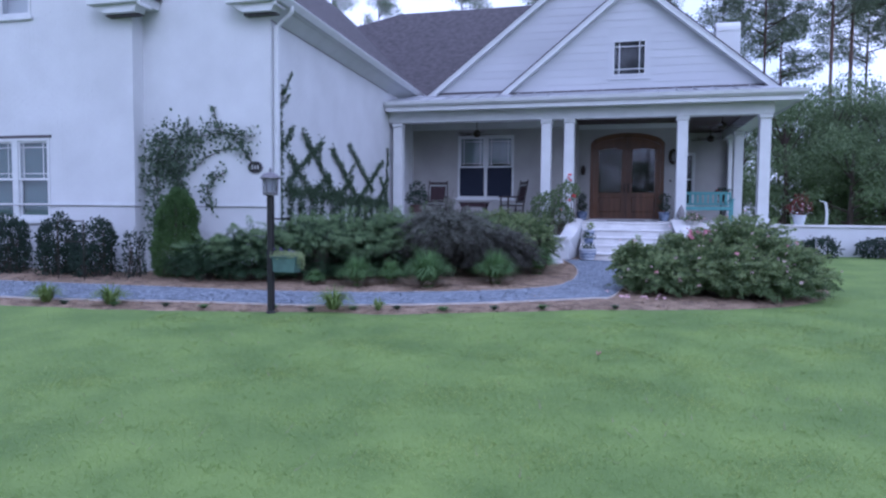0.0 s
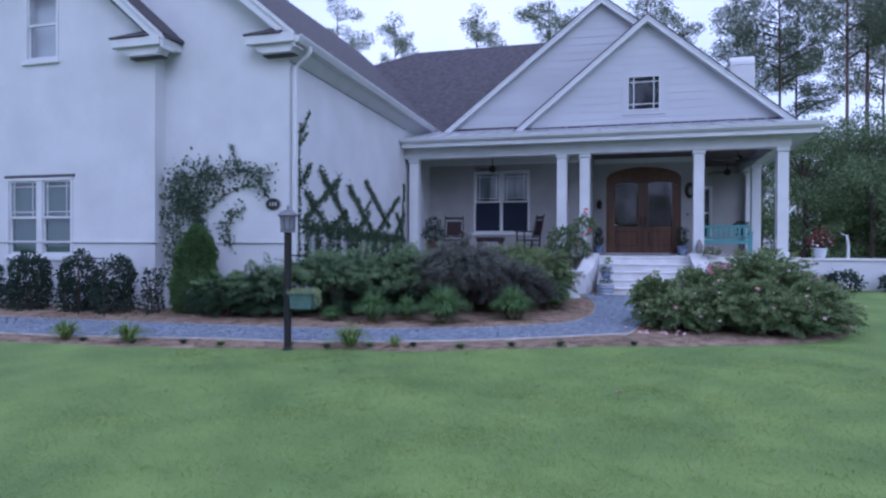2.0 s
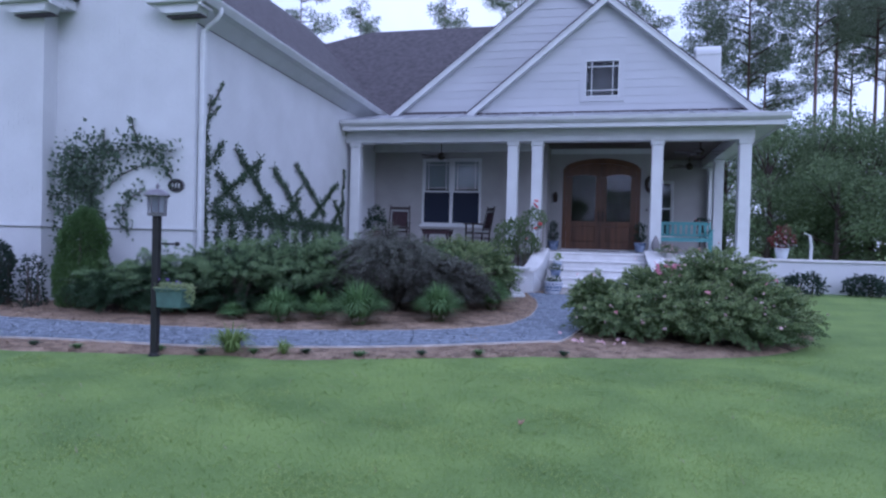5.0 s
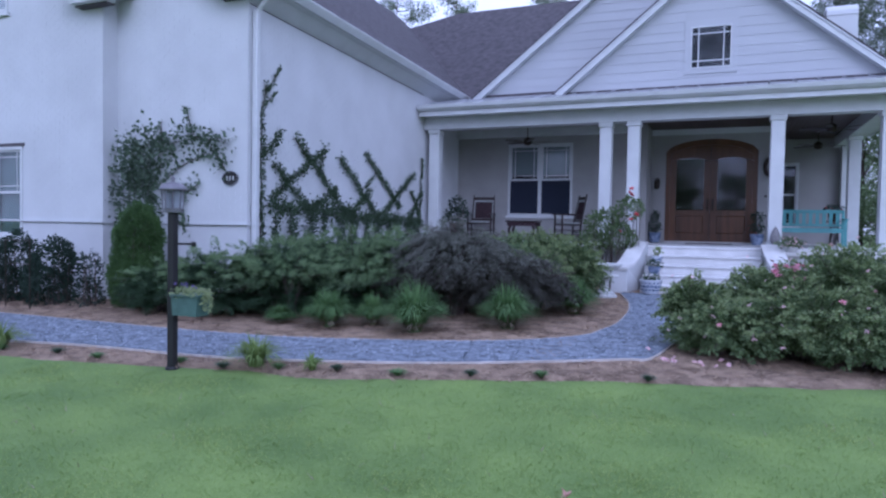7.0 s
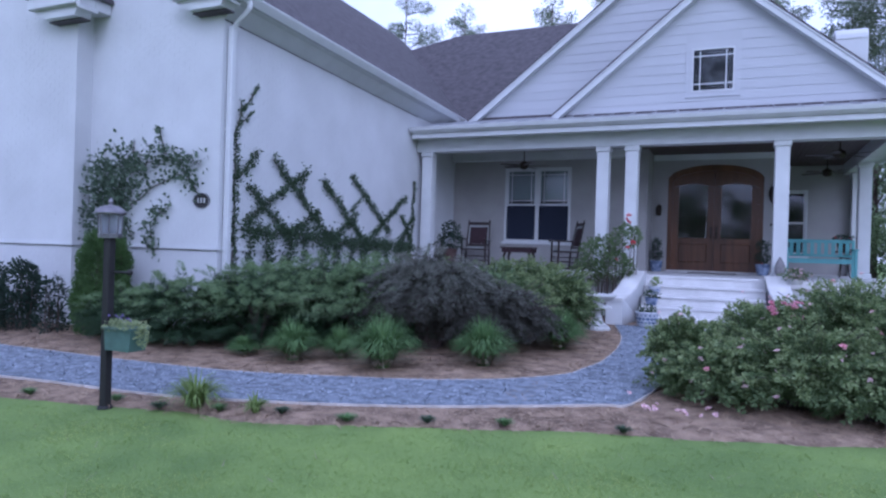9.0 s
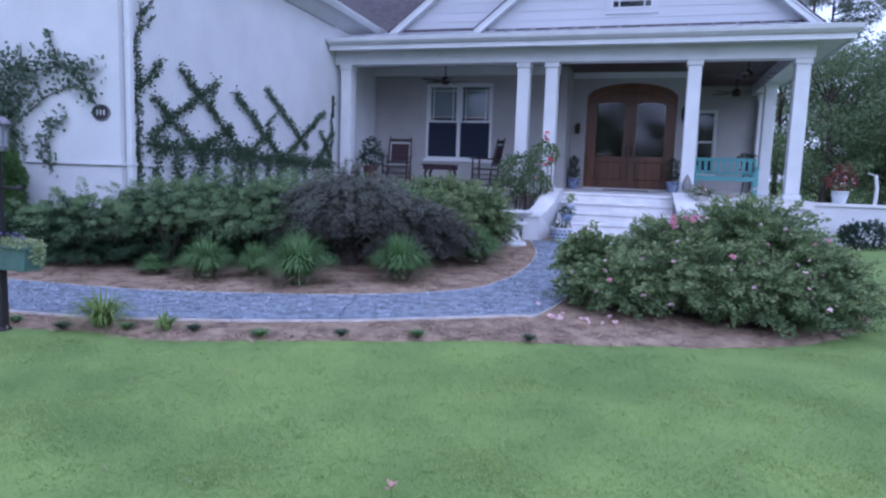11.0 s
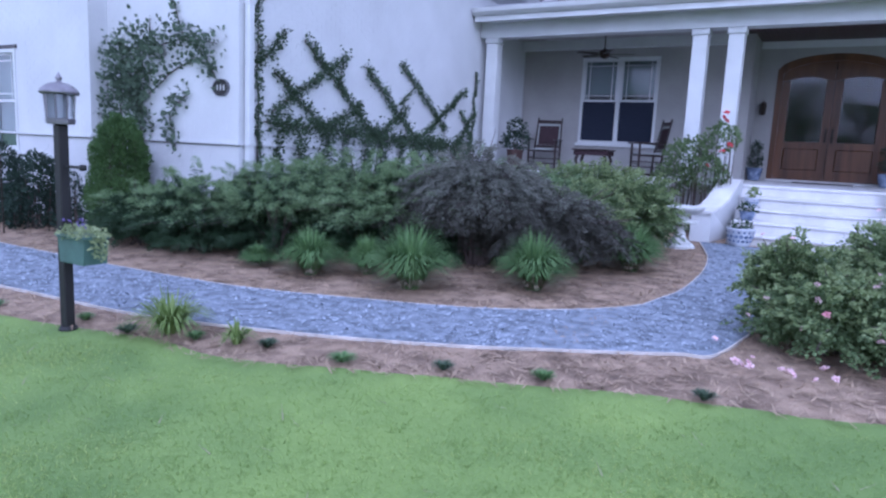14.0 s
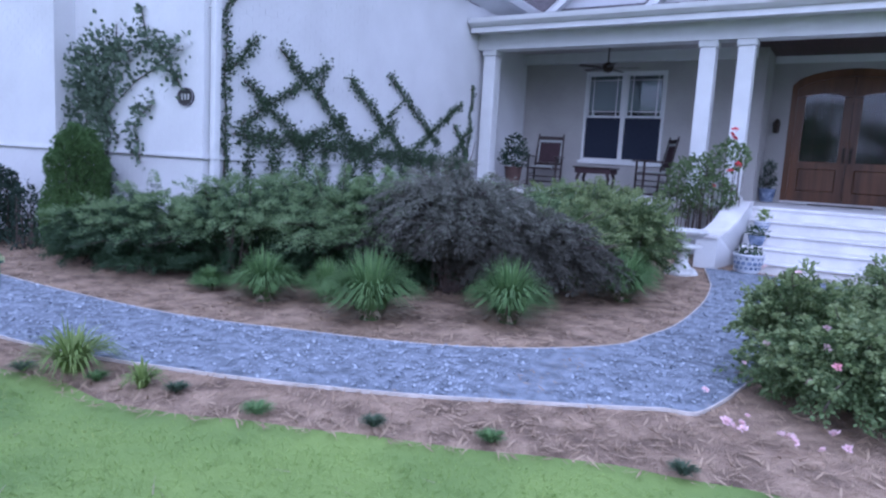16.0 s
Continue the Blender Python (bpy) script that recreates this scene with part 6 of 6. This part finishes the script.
pot("terrace_pot", 4.02, -3.17, 0.891, 0.15, 0.24, CHINA, "pale pot of red-leaved plants on the terrace wall", [(0, 0, 0.42, 0.26, 0.2, 0.2), (0.05, 0, 0.62, 0.15, 0.12, 0.14)], 7, leaf_mat("red_leaves", (0.05, 0.025, 0.025), (0.24, 0.06, 0.05)), bloom=(PALEPINK, 8, 0.035), leaf=0.04, dens=380)
pot("white_flower_pot", 1.45, -4.25, 0.86, 0.13, 0.10, STONE, "stone pot of white flowers on the cheek wall", [(0, 0, 0.17, 0.24, 0.2, 0.11)], 8, ROSELEAF, bloom=(PALEPINK, 34, 0.03))
e = pot("fern_pot", 2.72, 0.15, PF + 0.62, 0.13, 0.2, TERRA, "clay pot of red geraniums on a stand behind the bench", [(0, 0, 0.28, 0.22, 0.18, 0.1)], 9, DARKLEAF, bloom=(RED, 6, 0.03))
e = holder("plant_stand", (2.72, 0.15, PF))
part("stand_top", lathe(bmesh.new(), [(0.17, 0.595), (0.175, 0.6), (0.175, 0.618), (0.17, 0.62)], seg=16), BRONZE, e)
for k in range(3):
    a = 2.1 * k
    part("leg", tube(bmesh.new(), [(0.12 * math.cos(a), 0.12 * math.sin(a), 0.6), (0.09 * math.cos(a), 0.09 * math.sin(a), 0.3), (0.15 * math.cos(a), 0.15 * math.sin(a), 0.0)], 0.01, 0.01, 6), BRONZE, e)
tagged(e, "slender dark metal plant stand on the side porch", "plant stand")
e = holder("stone_finial", (1.22, -3.62, PF + 0.002))
smooth(part("finial", lathe(bmesh.new(), [(0.07, 0), (0.075, 0.03), (0.045, 0.05), (0.05, 0.08), (0.085, 0.13), (0.095, 0.2), (0.085, 0.28), (0.055, 0.36), (0.02, 0.42), (0.002, 0.45)], seg=16), mat("dark_cast_stone", (0.22, 0.21, 0.22), 0.85, spread=0.35, scale=25), e))
tagged(e, "grey carved stone finial at the foot of the column", "ornament")
e = holder("pale_vase", (-1.72, -3.95, 0.0))
smooth(part("vase", lathe(bmesh.new(), [(0.12, -0.1), (0.12, 0.0), (0.10, 0.05), (0.10, 0.82), (0.16, 0.86), (0.16, 0.9), (0.08, 0.92), (0.07, 1.0), (0.15, 1.15), (0.17, 1.28), (0.13, 1.34), (0.16, 1.37)], seg=18), STONE, e))
tagged(e, "pale stone urn on a pedestal beside the steps", "urn")
e = holder("white_garden_post", (4.62, -3.17, 0.891))
part("post", tube(bmesh.new(), [(0, 0, 0), (0.01, 0, 0.3), (-0.03, 0, 0.56)], 0.035, 0.03, 8), WHITE, e)
part("crossbar", tube(bmesh.new(), [(-0.16, 0, 0.6), (-0.03, 0, 0.55)], 0.012, 0.01, 6), WHITE, e)
tagged(e, "slender white garden ornament on the terrace wall", "ornament")
e = holder("bird_bath", (-1.72, -6.05, -0.03))
smooth(part("bowl", lathe(bmesh.new(), [(0.09, 0.50), (0.16, 0.52), (0.27, 0.575), (0.31, 0.61), (0.32, 0.64), (0.30, 0.64), (0.24, 0.60), (0.1, 0.57), (0.001, 0.565)], seg=24), STONE, e))
smooth(part("pedestal", lathe(bmesh.new(), [(0.19, 0.10), (0.13, 0.13), (0.085, 0.2), (0.075, 0.32), (0.11, 0.38), (0.24, 0.40), (0.25, 0.43), (0.1, 0.455), (0.09, 0.5)], seg=20), STONE, e))
part("base", lathe(bmesh.new(), [(0.22, 0.0), (0.23, 0.01), (0.23, 0.06), (0.19, 0.10)], seg=8), STONE, e)
tagged(e, "weathered white stone bird bath on the pine straw", "bird bath")


def sconce(x, z, y=0.0):
    e = holder("wall_lantern", (x, y, z))
    part("backplate", B(-0.05, 0.05, -0.02, -0.001, -0.1, 0.14, bevel=0.006), BRONZE, e)
    part("arm", tube(bmesh.new(), [(0, -0.02, 0.1), (0, -0.10, 0.16), (0, -0.14, 0.12)], 0.01, 0.01, 6), BRONZE, e)
    part("lantern", lathe(bmesh.new(), [(0.035, -0.14), (0.06, -0.12), (0.07, 0.05), (0.085, 0.055), (0.03, 0.11), (0.01, 0.14)], (0, -0.14, 0), 6), BRONZE, e)
    return tagged(e, "dark bronze wall lantern beside the front door", "wall lamp")


sconce(-1.38, 2.45)
e = holder("iron_wreath", (1.27, -0.002, 2.85))
bm = bmesh.new()
for k in range(20):
    a, b = 2 * math.pi * k / 20, 2 * math.pi * (k + 1) / 20
    tube(bm, [(0.10 * math.cos(a), -0.03, 0.2 * math.sin(a)), (0.10 * math.cos(b), -0.03, 0.2 * math.sin(b))], 0.05, 0.05, 5)
part("ring", bm, BRONZE, e)
P, N = clump_points(np.random.default_rng(3), [(0, -0.03, 0, 0.13, 0.03, 0.25)], 700, 0.6)
leaves("foliage", P, N, 0.02, DARKLEAF, e)
tagged(e, "dark oval wreath on the wall by the door", "wreath")
e = holder("door_bell", (1.2, -0.001, 2.12))
part("plate", B(-0.03, 0.03, -0.015, 0, -0.02, 0.03, bevel=0.004), BRONZE, e)
part("button", lathe(bmesh.new(), [(0.008, 0), (0.009, 0.003)], (0, -0.018, 0), 8), CHINA, e)
tagged(e, "small dark door bell on the painted wall", "door bell")
e = holder("door_mat", (-0.08, -0.45, PF + 0.001))
part("mat_pile", B(-0.55, 0.55, -0.25, 0.25, 0, 0.018, bevel=0.004), DARKWOOD, e)
tagged(e, "dark door mat in front of the double door", "mat")
e = holder("garden_trellis", (-9.75, -11.6, float(gz(-9.75, -11.6))))
for x in (-0.2, 0.35):
    part("stake", tube(bmesh.new(), [(x, 0, 0), (x, 0, 1.08)], 0.009, 0.009, 6), BRONZE, e)
part("rail", tube(bmesh.new(), [(-0.2, 0, 1.06), (0.35, 0, 1.06)], 0.009, 0.009, 6), BRONZE, e)
part("rail", tube(bmesh.new(), [(-0.2, 0, 0.7), (0.35, 0, 0.7)], 0.009, 0.009, 6), BRONZE, e)
tagged(e, "thin dark metal plant support among the shrubs", "plant support")
# a fallen bloom caught in the grass
e = holder("fallen_flower", (-0.47, -14.97, float(gz(-0.49, -14.97)) + 0.03), 30)
PETAL = mat("faded_petal", (0.50, 0.30, 0.25), 0.8)
for k, (rz, tilt, ln) in enumerate(((0, 50, 0.055), (80, 25, 0.05), (150, 65, 0.06), (215, 20, 0.045), (290, 45, 0.055))):
    bm = bmesh.new()
    v = [bm.verts.new(p) for p in ((0, 0, 0), (ln * 0.5, -0.017, 0.004), (ln, 0, 0.0), (ln * 0.5, 0.017, 0.004), (ln * 0.5, 0, -0.003))]
    for q in ((0, 1, 4), (1, 2, 4), (2, 3, 4), (3, 0, 4)):
        bm.faces.new([v[i] for i in q])
    o = part("petal", bm, PETAL, e)
    o.matrix_basis = pose(0, 0, 0.03, 0, -tilt, rz)
part("stalk", tube(bmesh.new(), [(0, 0, -0.03), (0.004, 0, 0.0), (0, 0, 0.03)], 0.003, 0.002, 5), GRASSY, e)
tagged(e, "small faded pinkish flower lying on the lawn", "flower")


# ---- brick courses standing just proud of the garage walls ----
def bricks(wall, axis, face, a0, a1, z0_, z1_, holes, near, seed, out=-1, gable=None):
    """Painted bricks in running bond: those within near (a0, a1, z0, z1) are parts, the rest one joined mesh."""
    rg = random.Random(seed)
    L, H, J = 0.203, 0.067, 0.008
    bm = bmesh.new()
    box(bm, -L / 2, L / 2, -0.0045, 0.004, -H / 2, H / 2)
    if axis == "x":
        bmesh.ops.rotate(bm, verts=bm.verts, matrix=Matrix.Rotation(radians(90), 3, "Z"))
    me = bpy.data.meshes.new("brick")
    bm.to_mesh(me)
    bm.free()
    me.materials.append(BRICK)
    V, F = [], []
    row = 0
    z = z0_
    made = 0
    while z + H < z1_:
        a = a0 + (0.0 if row % 2 else (L + J) / 2) - (L + J)
        while a + L < a1:
            lo, hi = max(a, a0), a + L
            if hi - lo > 0.05 and not any(lo < h[1] and hi > h[0] and z < h[3] and z + H > h[2] for h in holes) and not (1.185 < z + H and z < 1.24) and (gable is None or (gable(lo) > z + H and gable(hi) > z + H)):
                d = rg.uniform(0.0, 0.0025)
                c = ((lo + hi) / 2, z + H / 2)
                if near and near[0] < c[0] < near[1] and near[2] < c[1] < near[3] and hi - lo > L * 0.95 and made < 300:
                    o = new("brick", me)
                    o.parent = wall
                    o.location = (c[0], face + out * (0.5 * d - 0.0025), c[1]) if axis == "y" else (face + out * (0.5 * d - 0.0025), c[0], c[1])
                    made += 1
                else:
                    p, q = face + out * (0.0015 + 0.5 * d), face - out * 0.002
                    n = len(V)
                    for u, w_ in ((lo, z), (hi, z), (hi, z + H), (lo, z + H)):
                        V.append((u, p, w_) if axis == "y" else (p, u, w_))
                    for u, w_ in ((lo, z), (hi, z), (hi, z + H), (lo, z + H)):
                        V.append((u, q, w_) if axis == "y" else (q, u, w_))
                    F += [(n, n + 1, n + 2, n + 3), (n, n + 4, n + 5, n + 1), (n + 1, n + 5, n + 6, n + 2), (n + 2, n + 6, n + 7, n + 3), (n + 3, n + 7, n + 4, n)]
            a += L + J
        z += H + J
        row += 1
    raw("brick_courses", V, F, BRICK, wall)["kind"] = "stuff"


W = bpy.data.objects
bricks(W["wall_garage_side"], "x", -6.6, -10.05, -3.75, -0.2, 4.6, [], (-9.6, -6.6, 2.1, 3.6), 1, out=1)
bricks(W["wall_garage_front"], "y", -10.05, -9.35, -6.6, -0.2, 4.9, [], (-8.5, -6.7, 0.3, 2.4), 2)
bricks(W["wall_garage_bay"], "y", -10.35, -14.6, -9.35, -0.2, 5.05, [(-13.15, -11.25, 0.80, 2.62), (-12.66, -11.6, 4.85, 5.2)], (-11.2, -9.4, 1.0, 3.1), 3)
bricks(W["wall_garage_return"], "x", -9.35, -10.35, -10.06, -0.2, 4.9, [], None, 4, out=1)
